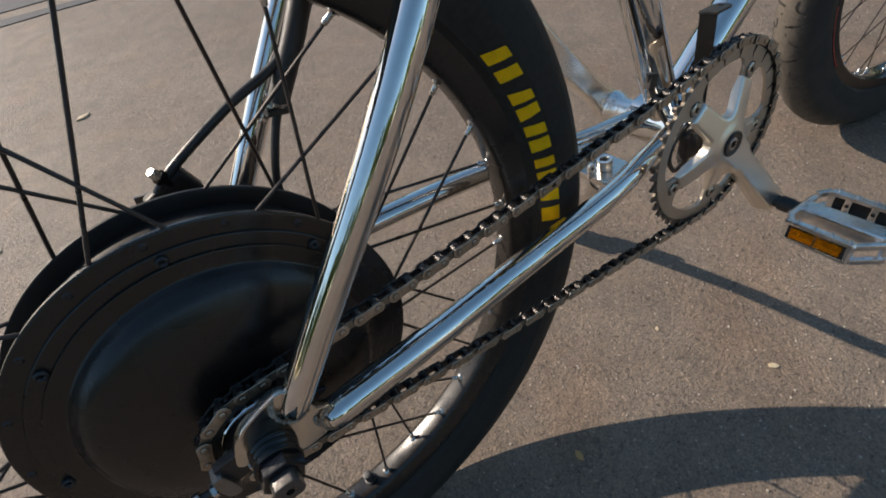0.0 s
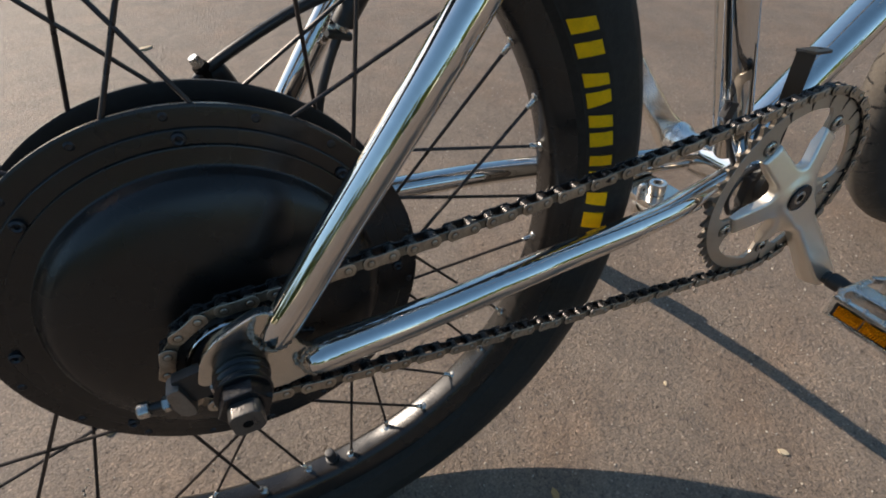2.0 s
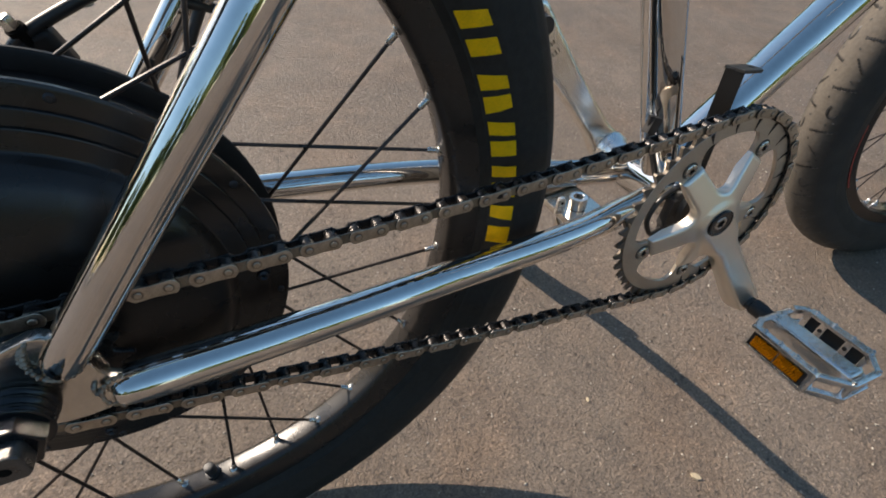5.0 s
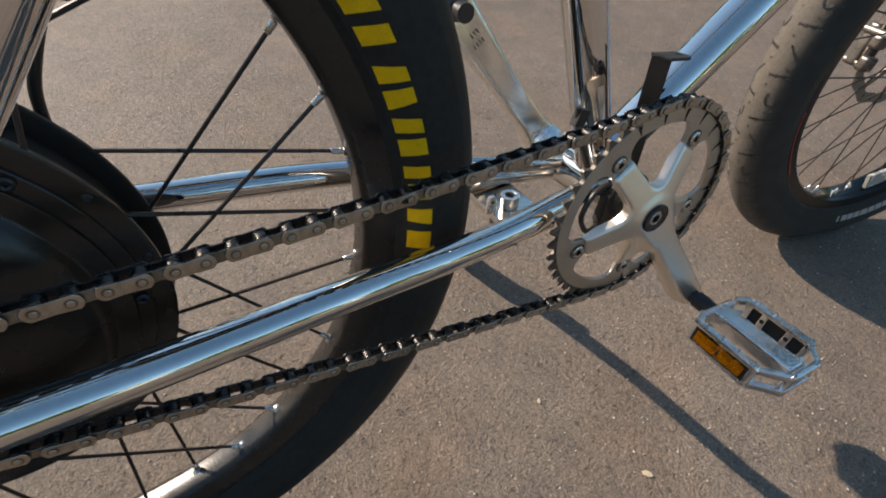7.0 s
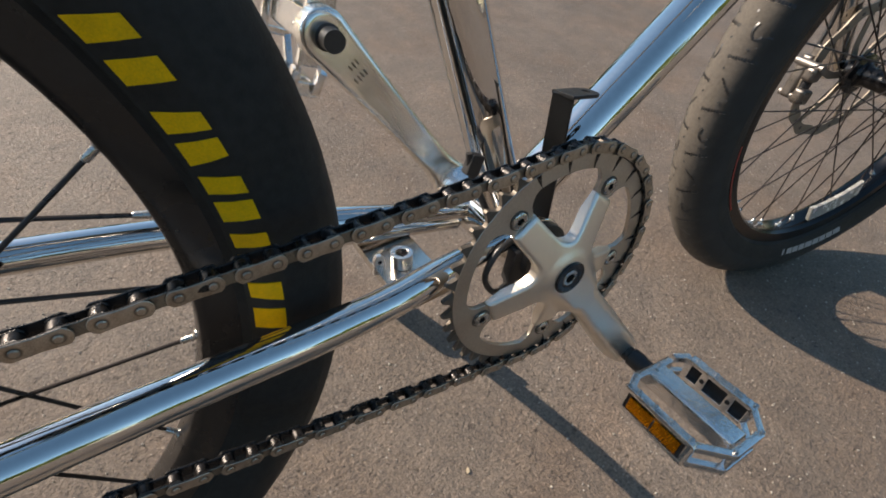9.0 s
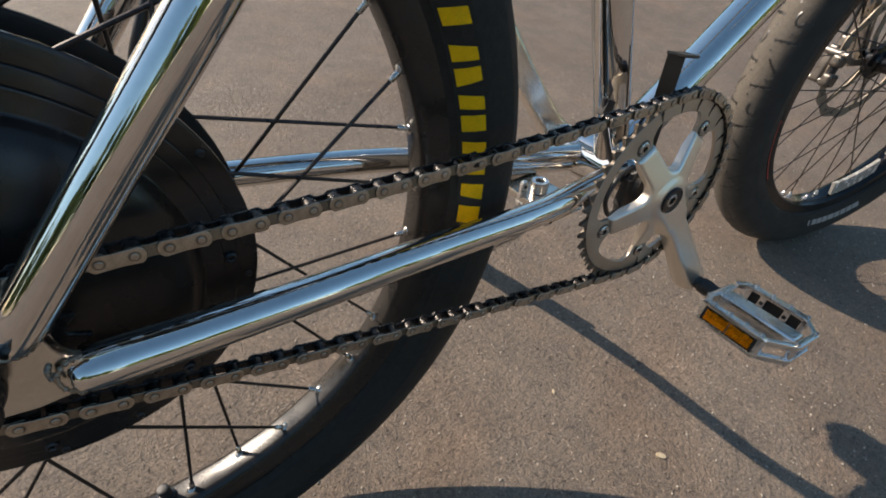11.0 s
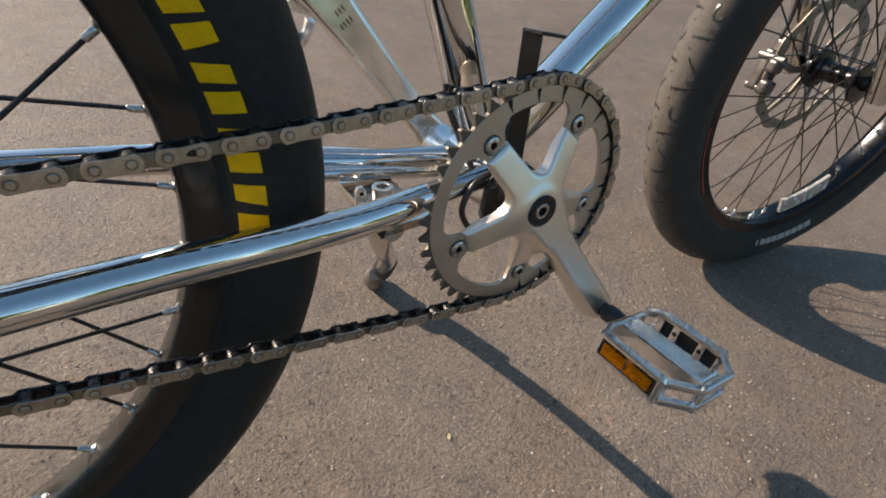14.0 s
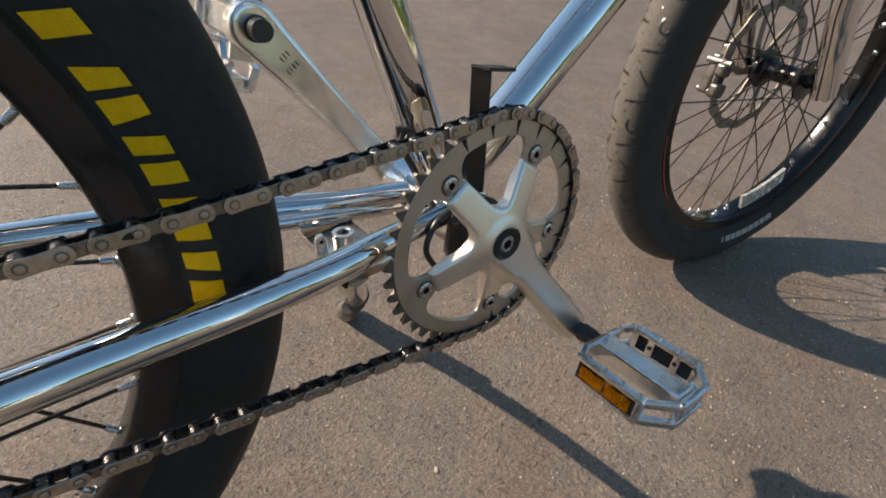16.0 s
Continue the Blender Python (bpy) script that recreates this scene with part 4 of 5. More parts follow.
def pedal(side, turn, tilt):
    """A cast cage pedal: framed rear face with a reflector, a windowed front face, a broad centre bar, slanted ends, pins."""
    hw, z = 0.0430, 0.0125
    frame_bm = bmesh.new()
    # rear face: a frame round the reflector
    plate(frame_bm, [(0.008, -z), (0.070, -z), (0.072, -z + 0.002), (0.072, z - 0.002), (0.070, z), (0.008, z), (0.006, z - 0.002), (0.006, -z + 0.002)], -hw - 0.0045, -hw + 0.0035,
          holes=[[(0.0125, -0.0078), (0.0660, -0.0078), (0.0660, 0.0078), (0.0125, 0.0078)]], bevel=0.0010, m=FLIP[side])
    body = part("pedal", frame_bm, cast_alloy, bicycle, "cast aluminium cage pedal with an amber reflector")
    d = Vector((math.cos(radians(turn)), 0, math.sin(radians(turn)))) * 0.165
    body.matrix_basis = Matrix.Translation(BB + d + Vector((0, side * (0.103 if side < 0 else 0.0955), 0))) @ about_y(tilt)
    bm = bmesh.new()
    plate(bm, [(0.012, -z + 0.002), (0.074, -z + 0.002), (0.076, z - 0.004), (0.074, z - 0.001), (0.012, z - 0.001), (0.010, z - 0.004)], hw - 0.0060, hw + 0.0040,
          holes=[[(a, -0.0070), (b, -0.0070), (b, 0.0078), (a, 0.0078)] for a, b in ((0.0175, 0.0270), (0.0340, 0.0520), (0.0590, 0.0700))], bevel=0.0008, m=FLIP[side])
    part("front_bar", bm, cast_alloy, body)
    # added black sheet that paints the dark depth of the windows
    bm = bmesh.new()
    box(bm, (hw + 0.0010, side * 0.043, 0.0), (0.0020, 0.060, 0.0180), bevel=0.0004)
    part("window_backing", bm, black_sheet, body)
    bm = bmesh.new()
    box(bm, (hw - 0.001, side * 0.043, 0.0112), (0.0100, 0.062, 0.0022), bevel=0.0008)
    part("front_lip", bm, cast_alloy, body)
    # short black studs, painted as two shaded holes
    for y in (0.0305, 0.0555):
        bm = bmesh.new()
        tube(bm, [(hw - 0.0064, side * y, 0.001), (hw - 0.0050, side * y, 0.001)], 0.0022, 12)
        part("pin_hole", bm, cable_black, body)
    bm = bmesh.new()
    box(bm, (0.000, side * 0.042, 0.0015), (0.0230, 0.084, 0.0160), bevel=0.0030, segs=3)
    part("centre_bar", bm, cast_alloy, body)
    bm = bmesh.new()
    box(bm, (-0.002, side * 0.0035, 0), (0.052, 0.0070, 0.0200), bevel=0.0020)
    part("inner_end", bm, cast_alloy, body)
    for sx in (-1, 1):
        for zz in (-z + 0.0035, z - 0.0035):
            bm = bmesh.new()
            bar(bm, (sx * 0.026, side * 0.0030, zz), (sx * hw, side * 0.0105, zz), 0.0065, 0.0065)
            part("corner_bar", bm, cast_alloy, body)
            bm = bmesh.new()
            bar(bm, (sx * hw, side * 0.0700, zz), (sx * 0.020, side * 0.0890, zz), 0.0065, 0.0060)
            part("corner_bar", bm, cast_alloy, body)
    for zz in (-z + 0.0035, z - 0.0035):
        bm = bmesh.new()
        bar(bm, (-0.021, side * 0.0888, zz), (0.021, side * 0.0888, zz), 0.0062, 0.0060)
        part("outer_bar", bm, cast_alloy, body)
    for x in (-0.019, 0.019):
        bm = bmesh.new()
        box(bm, (x, side * 0.0880, 0), (0.0060, 0.0060, 0.0220), bevel=0.0015)
        part("outer_post", bm, cast_alloy, body)
    pin_bm = bmesh.new()
    tube(pin_bm, [(0, 0, 0), (0, 0, 0.0030), (0, 0, 0.0036)], [0.0017, 0.0017, 0.0010], 8)
    pin = finish("pin", pin_bm, bolt_steel)
    for x, y in ((-hw, 0.018), (-hw, 0.034), (-hw, 0.050), (-hw, 0.066), (hw, 0.018), (hw, 0.036), (hw, 0.054), (hw, 0.072), (-0.020, 0.089), (0.020, 0.089), (0.0, 0.006)):
        for up in (1, -1):
            ob = part("pin", pin, None, body)
            ob.matrix_basis = Matrix.Translation((x, side * y, up * (z - 0.0012))) @ pose(0, 0, 0, 0 if up > 0 else 180, 0, 0)
    bm = bmesh.new()
    box(bm, (-hw - 0.0005, side * 0.0392, 0.0), (0.0060, 0.0530, 0.0152), bevel=0.0008)
    holder = part("reflector_holder", bm, black_plastic, body)
    bm = bmesh.new()
    box(bm, (-hw - 0.0042, side * 0.0392, 0.0), (0.0024, 0.0480, 0.0122), bevel=0.0008)
    part("reflector", bm, amber, body, "amber plastic reflector with a ribbed face")
    rib_bm = bmesh.new()
    box(rib_bm, (0, 0, 0), (0.0008, 0.0010, 0.0112), Matrix.Rotation(radians(14), 3, "X"))
    rib = finish("reflector_rib", rib_bm, amber)
    for k in range(-9, 10):
        if k:
            part("reflector_rib", rib, None, body).matrix_basis = Matrix.Translation((-hw - 0.0054, side * (0.0392 + 0.0024 * k), 0.0))
    bm = bmesh.new()
    box(bm, (-hw - 0.0054, side * 0.0392, 0.0), (0.0011, 0.0012, 0.0118))
    part("reflector_seam", bm, black_plastic, body)
    bm = bmesh.new()
    tube(bm, [(0, -side * 0.030, 0), (0, -side * 0.020, 0), (0, -side * 0.019, 0), (0, -side * 0.008, 0), (0, -side * 0.007, 0), (0, side * 0.004, 0)], [0.0072, 0.0072, 0.0088, 0.0088, 0.0080, 0.0080], 18)
    part("pedal_axle", bm, black_plastic, body, "black pedal axle boot")
    return body


pedal(-1, CRANK_TURN, -8)
pedal(1, CRANK_TURN + 180, 253)

# dark wedges on the ring's face behind the chain
wedge = bmesh.new()
plate(wedge, [(0.0845, -0.0020), (0.0845, 0.0016), (0.0795, 0.0006), (0.0742, -0.0010), (0.0790, -0.0012)], -0.00030, 0.0)
wedge_mesh = finish("oil_mark", wedge, chain_oily)
for k in range(13):
    ob = part("oil_mark", wedge_mesh, None, crankset)
    ob.matrix_basis = Matrix.Translation((BB.x, Y_RING - 0.00185, BB.z)) @ about_y(112 - 2 * 360 / 44 * k)

# front wheel, turned a little to the right ---------------------------------------------
STEER_AXIS = Vector((-math.sin(radians(20)), 0, math.cos(radians(20))))
FRONT = Vector((1.084, -0.001, 0.3190))
steer = Matrix.Translation(FRONT) @ Matrix.Rotation(radians(-10.1), 4, STEER_AXIS)
SMALLER = 0.966
frim_bm = bmesh.new()
lathe(frim_bm, [(r * SMALLER, y) for r, y in [(0.2400, -0.010), (0.2412, -0.0135), (0.2450, -0.0180), (0.2590, -0.0192), (0.2630, -0.0190), (0.2632, -0.0165), (0.2560, -0.0150),
                (0.2540, 0.0), (0.2560, 0.0150), (0.2632, 0.0165), (0.2630, 0.0190), (0.2590, 0.0192), (0.2450, 0.0180), (0.2412, 0.0135),
                (0.2400, 0.010), (0.2396, 0.0)]], 144, closed=True)
front_wheel = part("front_wheel", frim_bm, rim_bright, bicycle, "polished dark front rim")
front_wheel.matrix_basis = steer
ftyre_bm = bmesh.new()
lathe(ftyre_bm, [(r * SMALLER, y * 1.12) for r, y in FRONT_TYRE + [(r, -y) for r, y in reversed(FRONT_TYRE[:-1])]], 168, closed=True)
part("tyre", ftyre_bm, rubber, front_wheel, "wide black tyre")
TREAD = [((r + 0.0004) * SMALLER, y * 1.127) for r, y in FRONT_TYRE[7:]]
tread_profile = TREAD + [(r, -y) for r, y in reversed(TREAD[:-1])]
tread_bm = bmesh.new()
lathe(tread_bm, tread_profile, 168)
part("tread", tread_bm, dusty_rubber, front_wheel, "dusty brown tread with cut grooves")


def tread_point(y, deg, proud):
    """A point on the front tread at a sideways place and a turn."""
    for (r0, y0), (r1, y1) in zip(tread_profile, tread_profile[1:]):
        if y0 <= y <= y1:
            r = r0 + (r1 - r0) * (y - y0) / (y1 - y0) + proud
            return Vector((r * math.cos(radians(deg)), y, r * math.sin(radians(deg))))
    return Vector((tread_profile[0][0], y, 0))


def groove(bm, line, width):
    """A flat strip, raised a hair, along points of (y, degrees)."""
    pts = [tread_point(y, a, 0.00025) for y, a in line]
    left, right = [], []
    for i, p in enumerate(pts):
        d = (pts[min(i + 1, len(pts) - 1)] - pts[max(i - 1, 0)]).normalized()
        out = Vector((p.x, 0, p.z)).normalized()
        s = d.cross(out).normalized() * width / 2
        left.append(bm.verts.new(p + s))
        right.append(bm.verts.new(p - s))
    for i in range(len(pts) - 1):
        bm.faces.new((left[i], left[i + 1], right[i + 1], right[i]))


# black strips put the cuts' shade into colour; pale ones mark their edges
grooves, lips = bmesh.new(), bmesh.new()
for k in range(36):
    for s in (-1, 1):
        b = 10 * k + (5 if s > 0 else 0)
        for j in range(10):
            y = 0.0262 - 0.0024 * j
            groove(grooves, [(s * y, b + 0.05 * j), (s * (y - 0.0017), b + 0.05 * j + 0.04)], 0.0030 if j % 3 else 0.0038)
            groove(lips, [(s * y, b + 0.05 * j + 0.26), (s * (y - 0.0014), b + 0.05 * j + 0.30)], 0.0010)
        if k % 2:
            for j in range(5):
                y = 0.0090 + 0.0022 * j
                groove(grooves, [(s * y, b + 4.2 + 0.55 * j), (s * (y + 0.0017), b + 4.2 + 0.55 * (j + 0.8))], 0.0032)
        else:
            hook = [(s * (0.0150 + 0.0048 * math.cos(radians(q))), b + 5.2 + 1.5 * math.sin(radians(q))) for q in range(30, 250, 20)]
            groove(grooves, hook, 0.0030)
            groove(grooves, [(s * 0.0192, b + 6.0), (s * 0.0235, b + 5.7), (s * 0.0262, b + 5.6)], 0.0026)
        for y, a in ((0.0210, 7.7), (0.0160, 8.3), (0.0060, 2.4)):
            groove(grooves, [(s * y, b + a), (s * (y - 0.0014), b + a + 0.25)], 0.0028)
tagged(part("tread_groove", grooves, cable_black, front_wheel), kind="stuff")
tagged(part("groove_lip", lips, lip_pale, front_wheel), kind="stuff")
for k, (lo, hi) in enumerate(((-93.5, -92.5), (-91.2, -88.6), (-88.2, -85.6), (-85.2, -82.6), (-82.2, -79.0), (-78.6, -76.0), (-75.6, -73.0), (-72.6, -70.0), (-69.6, -66.6))):
    tint = pale_print
    bm = bmesh.new()
    rows = [[(r * SMALLER * math.cos(radians(a)), -(abs(side_y(r, FRONT_TYRE)) * 1.12 + 0.0006), r * SMALLER * math.sin(radians(a))) for r in (0.274, 0.279, 0.2845)] for a in (lo, (lo + hi) / 2, hi)]
    vs = [[bm.verts.new(p) for p in row] for row in rows]
    for i in range(2):
        for j in range(2):
            bm.faces.new((vs[i][j], vs[i + 1][j], vs[i + 1][j + 1], vs[i][j + 1]))
    part("printed_mark", bm, tint, front_wheel, "faded pale printed bar")
stripe = bmesh.new()
inner, outer = [], []
for k in range(13):
    a = radians(-168 + 2.2 * k)
    inner.append(stripe.verts.new((0.2476 * math.cos(a), -0.0197, 0.2476 * math.sin(a))))
    outer.append(stripe.verts.new((0.2498 * math.cos(a), -0.0198, 0.2498 * math.sin(a))))
for k in range(12):
    stripe.faces.new((inner[k], inner[k + 1], outer[k + 1], outer[k]))
part("rim_stripe", stripe, red_tape, front_wheel, "thin red stripe at the rim's edge")
fhub_bm = bmesh.new()
lathe(fhub_bm, [(0.0, -0.046), (0.0085, -0.046), (0.0095, -0.040), (0.0105, -0.036), (0.0270, -0.034), (0.0275, -0.031), (0.0180, -0.028), (0.0135, -0.018), (0.0130, 0.018), (0.0180, 0.026),
                (0.0270, 0.028), (0.0275, 0.031), (0.022, 0.034), (0.022, 0.040), (0.0, 0.042)], 40)
part("hub", fhub_bm, gloss_black, front_wheel, "glossy black front hub")
lace(front_wheel, 0.2400 * SMALLER, 4, [(0.0245, -0.0325, -0.003, -62), (0.0245, 0.0295, 0.003, -62), (0.0245, -0.0325, -0.003, 62), (0.0245, 0.0295, 0.003, 62)], 0.0010, 0.0085)
# disc rotor: wavy rim, slots, arms
rotor_out, rotor_in = [], []
for k in range(144):
    a = radians(2.5 * k)
    r = 0.0965 + 0.0020 * math.sin(12 * a)
    rotor_out.append((r * math.cos(a), r * math.sin(a)))
    r = 0.0815 + 0.0015 * math.sin(12 * a + 1.2)
    rotor_in.append((r * math.cos(a), r * math.sin(a)))
rotor_bm = bmesh.new()
plate(rotor_bm, rotor_out, 0.0405, 0.0423, holes=[rotor_in])
rotor = part("brake_disc", rotor_bm, disc_metal, front_wheel, "drilled steel brake disc")
# solid black discs painted where the drilled holes look dark
hole_bm = bmesh.new()
disc_y(hole_bm, 0.0890, 0.0403, 0.0425, 0, 0.0026, 10)
drill = finish("disc_hole", hole_bm, cable_black)
for k in range(24):
    part("disc_hole", drill, None, front_wheel).matrix_basis = about_y(15 * k + 4)
for k in range(6):
    ab = bmesh.new()
    plate(ab, [(0.018, -0.006), (0.040, -0.008), (0.0825, -0.030), (0.0835, -0.022), (0.046, 0.000), (0.018, 0.006)], 0.0405, 0.0423)
    part("disc_arm", ab, disc_metal, front_wheel).matrix_basis = about_y(60 * k + 10)
# clear reflector on the spokes
def sector(r0, r1, a0, a1, y, thick):
    bm = bmesh.new()
    plate(bm, arc(0, 0, r0, a0, a1, 10) + arc(0, 0, r1, a1 - 2, a0 + 2, 10), y - thick / 2, y + thick / 2, bevel=0.0008, segs=1)
    return bm


part("reflector", sector(0.202, 0.229, -84, -55, -0.010, 0.006), cloudy_plastic, front_wheel, "clear plastic spoke reflector")
BAR = [(-0.0056, 0.2210), (-0.0417, 0.1948), (-0.0742, 0.1796), (-0.0985, 0.1720), (-0.1010, 0.1780), (-0.0950, 0.1950), (-0.0750, 0.2050), (-0.0480, 0.2190), (-0.0235, 0.2312), (-0.0120, 0.2310), (-0.0062, 0.2279)]
BAR_MID = Vector((sum(p[0] for p in BAR) / 11, sum(p[1] for p in BAR) / 11))


def shrunk(f):
    return [tuple(BAR_MID + (Vector(p) - BAR_MID) * f) for p in BAR]


def within(x, z, poly):
    hit = False
    for (x0, z0), (x1, z1) in zip(poly, poly[1:] + poly[:1]):
        if (z0 > z) != (z1 > z) and x < x0 + (z - z0) * (x1 - x0) / (z1 - z0):
            hit = not hit
    return hit


rr = bmesh.new()
plate(rr, shrunk(0.97), -0.0172, -0.0140, bevel=0.0006, segs=1)
part("reflector", rr, clear_plastic, rear_wheel, "clear plastic spoke reflector with prism cells")
rim_of_bar = bmesh.new()
plate(rim_of_bar, BAR, -0.0195, -0.0130, holes=[shrunk(0.88)], bevel=0.0008, segs=1)
part("reflector_rim", rim_of_bar, clear_plastic, rear_wheel)
cells = bmesh.new()
for i in range(40):
    for j in range(30):
        x, z = -0.108 + 0.0031 * (i + 0.5 * (j % 2)), 0.166 + 0.0027 * j
        if within(x, z, shrunk(0.85)) and math.hypot(x + 0.0515, z - 0.2045) > 0.0090:
            tip = cells.verts.new((x + 0.0003, -0.0186, z + 0.0003))
            ring = [cells.verts.new((x + 0.00150 * math.cos(radians(60 * k + 30)), -0.0172, z + 0.00150 * math.sin(radians(60 * k + 30)))) for k in range(6)]
            for k in range(6):
                cells.faces.new((tip, ring[(k + 1) % 6], ring[k]))
tagged(part("prism_cell", cells, clear_plastic, rear_wheel, smooth=False), kind="stuff")
screw = bmesh.new()
disc_y(screw, -0.0515, -0.0200, -0.0165, 0.2045, 0.0080, 24, 0.001)
part("reflector_screw", screw, clear_plastic, rear_wheel)

# fork
fork_bm = bmesh.new()
tube(fork_bm, [(-0.150, 0, 0.318), (-0.215, 0, 0.497)], 0.014, 20)
fork = part("fork", fork_bm, chrome, bicycle, "polished fork steerer and legs")
fork.matrix_basis = steer
for s in (-1, 1):
    bm = bmesh.new()
    tube(bm, [(-0.006, s * 0.063, -0.012), (-0.007, s * 0.063, -0.010), (-0.018, s * 0.063, 0.014), (-0.060, s * 0.063, 0.095), (-0.125, s * 0.063, 0.312)], [0.0125, 0.0152, 0.0158, 0.0160, 0.0158], 28)
    part("leg", bm, chrome, fork, "chromed fork leg")
    bm = bmesh.new()
    disc_y(bm, 0, s * 0.044, s * 0.078, 0, 0.0085, 18, 0.001)
    part("axle_nut", bm, black_bolt, fork)
crown = bmesh.new()
box(crown, (-0.135, 0, 0.318), (0.044, 0.150, 0.034), bevel=0.010, segs=3)
part("crown", crown, chrome, fork)
# brake caliper
cal = bmesh.new()
box(cal, (-0.084, 0.0520, -0.006), (0.026, 0.016, 0.056), Matrix.Rotation(radians(8), 3, "Y"), 0.005, 3)
caliper = part("brake_caliper", cal, caliper_paint, fork, "cast grey brake caliper")
for x, y, z, w, d, h, m in ((-0.088, 0.034, 0.014, 0.020, 0.016, 0.018, caliper_paint), (-0.090, 0.032, -0.014, 0.022, 0.016, 0.020, caliper_paint), (-0.086, 0.036, 0.000, 0.014, 0.010, 0.040, black_bolt), (-0.070, 0.050, 0.036, 0.018, 0.014, 0.020, caliper_paint)):
    bm = bmesh.new()
    box(bm, (x - 0.006, y, z - 0.010), (w, d, h), Matrix.Rotation(radians(8), 3, "Y"), 0.0055, 4)
    part("caliper_piece", bm, m, fork)
for z in (-0.018, 0.024):
    bm = bmesh.new()
    tube(bm, [(-0.094, 0.024, z - 0.010), (-0.094, 0.062, z - 0.010)], 0.0050, 12)
    part("caliper_bolt", bm, cast_grey, fork)
bm = bmesh.new()
tube(bm, smooth_path([(-0.080, 0.055, 0.030), (-0.072, 0.060, 0.075), (-0.092, 0.068, 0.160), (-0.110, 0.066, 0.260)]), 0.0028, 10)
part("brake_cable", bm, cable_black, fork)

# handlebar and saddle close the bicycle above
bm = bmesh.new()
tube(bm, smooth_path([(0.62, 0.33, 0.96), (0.74, 0.28, 0.97), (0.84, 0.10, 0.93), (0.84, 0.0, 0.92), (0.84, -0.10, 0.93), (0.70, -0.28, 0.99), (0.58, -0.33, 1.00)]), 0.0111, 16)
tube(bm, [(0.842, 0, 0.76), (0.838, 0, 0.93)], 0.014, 16)
part("handlebar", bm, chrome, bicycle, "chrome swept handlebar")
bm = bmesh.new()
rings = []
for x, w, h in ((0.10, 0.05, 0.02), (0.12, 0.16, 0.05), (0.18, 0.19, 0.07), (0.25, 0.13, 0.06), (0.33, 0.07, 0.05), (0.39, 0.05, 0.04), (0.405, 0.02, 0.02)):
    rings.append([bm.verts.new((x, u, 0.90 + v)) for u, v in oval(w, h)])
skin(bm, rings)
part("saddle", bm, black_plastic, bicycle, "black saddle")
bm = bmesh.new()
tube(bm, [(0.318, 0, 0.70), (0.255, 0, 0.885)], 0.0135, 18)
part("seat_post", bm, chrome, bicycle)

# kickstand -----------------------------------------------------------------
FLAT = Matrix(((1, 0, 0, 0), (0, 0, 1, 0), (0, 1, 0, 0), (0, 0, 0, 1)))
ks = bmesh.new()
plate(ks, [(0.3550, -0.038), (0.395, -0.034), (0.395, 0.034), (0.3550, 0.043)], 0.2790, 0.2860, bevel=0.0012, m=FLAT)
kickstand = part("kickstand", ks, chrome_dull, bicycle, "bright steel kickstand clamped under the chain stays")
bm = bmesh.new()
plate(bm, arc(0.3735, 0, 0.0079, 0, 345, 23), 0.2862, 0.2972, holes=[arc(0.3735, 0, 0.0048, 10, 310, 5)], bevel=0.0007, m=FLAT)
tube(bm, [(0.3735, 0, 0.2700), (0.3735, 0, 0.2862)], 0.0055, 16)
part("clamp_bolt", bm, polished, kickstand, "bright socket-head clamp bolt")
# black floor puts the socket's shade into its colour
bm = bmesh.new()
tube(bm, [(0.3735, 0, 0.2850), (0.3735, 0, 0.2885)], 0.0053, 6)
part("bolt_socket", bm, deep_black, kickstand)
bm = bmesh.new()
plate(bm, [(0.3525, 0.2840), (0.3610, 0.2840), (0.3605, 0.2960), (0.3585, 0.2995), (0.3548, 0.2995), (0.3528, 0.2960)], -0.0005, 0.0035, bevel=0.0008)
part("lug", bm, polished, kickstand)
# black disc drawn as the lug's shaded hole
bm = bmesh.new()
disc_y(bm, 0.3567, -0.0008, 0.0038, 0.2945, 0.0014, 12)
part("lug_hole", bm, deep_black, kickstand)
bm = bmesh.new()
disc_y(bm, 0.374, -0.016, 0.018, 0.2680, 0.0105, 20, 0.001)
part("pivot", bm, polished, kickstand)
bm = bmesh.new()
line = smooth_path([(0.374, 0.004, 0.2700), (0.379, 0.014, 0.2500), (0.391, 0.037, 0.2170), (0.412, 0.070, 0.1820), (0.432, 0.106, 0.1470), (0.4535, 0.165, 0.0880), (0.4620, 0.2000, 0.0480)])
whole = (line[-1] - line[0]).length


def leg_radius(f):
    """A little thicker at the pivot and again towards the foot."""
    return 0.0088 + 0.0042 * max(0.0, 1 - f / 0.22) + 0.0022 * max(0.0, (f - 0.5) / 0.5)


tube(bm, line, [leg_radius((p - line[0]).length / whole) for p in line], 20)
part("leg", bm, chrome_dull, kickstand, "dull bright kickstand leg")
bm = bmesh.new()
tube(bm, [(0.4480, 0.1390, 0.1185), (0.4485, 0.1410, 0.1160), (0.4555, 0.1670, 0.0860), (0.4580, 0.1770, 0.0745), (0.4583, 0.1785, 0.0730)], [0.0105, 0.0122, 0.0135, 0.0130, 0.0112], 20)
part("rubber_sleeve", bm, black_plastic, kickstand, "dark rubber sleeve on the leg")
bm = bmesh.new()
tube(bm, [(0.4430, 0.1640, 0.0830), (0.4440, 0.1680, 0.0780), (0.4560, 0.1960, 0.0500), (0.4640, 0.2120, 0.0345), (0.4650, 0.2140, 0.0325)], [0.0080, 0.0110, 0.0150, 0.0145, 0.0110], 20)
part("foot", bm, cast_grey, kickstand, "worn grey cast foot")
bm = bmesh.new()
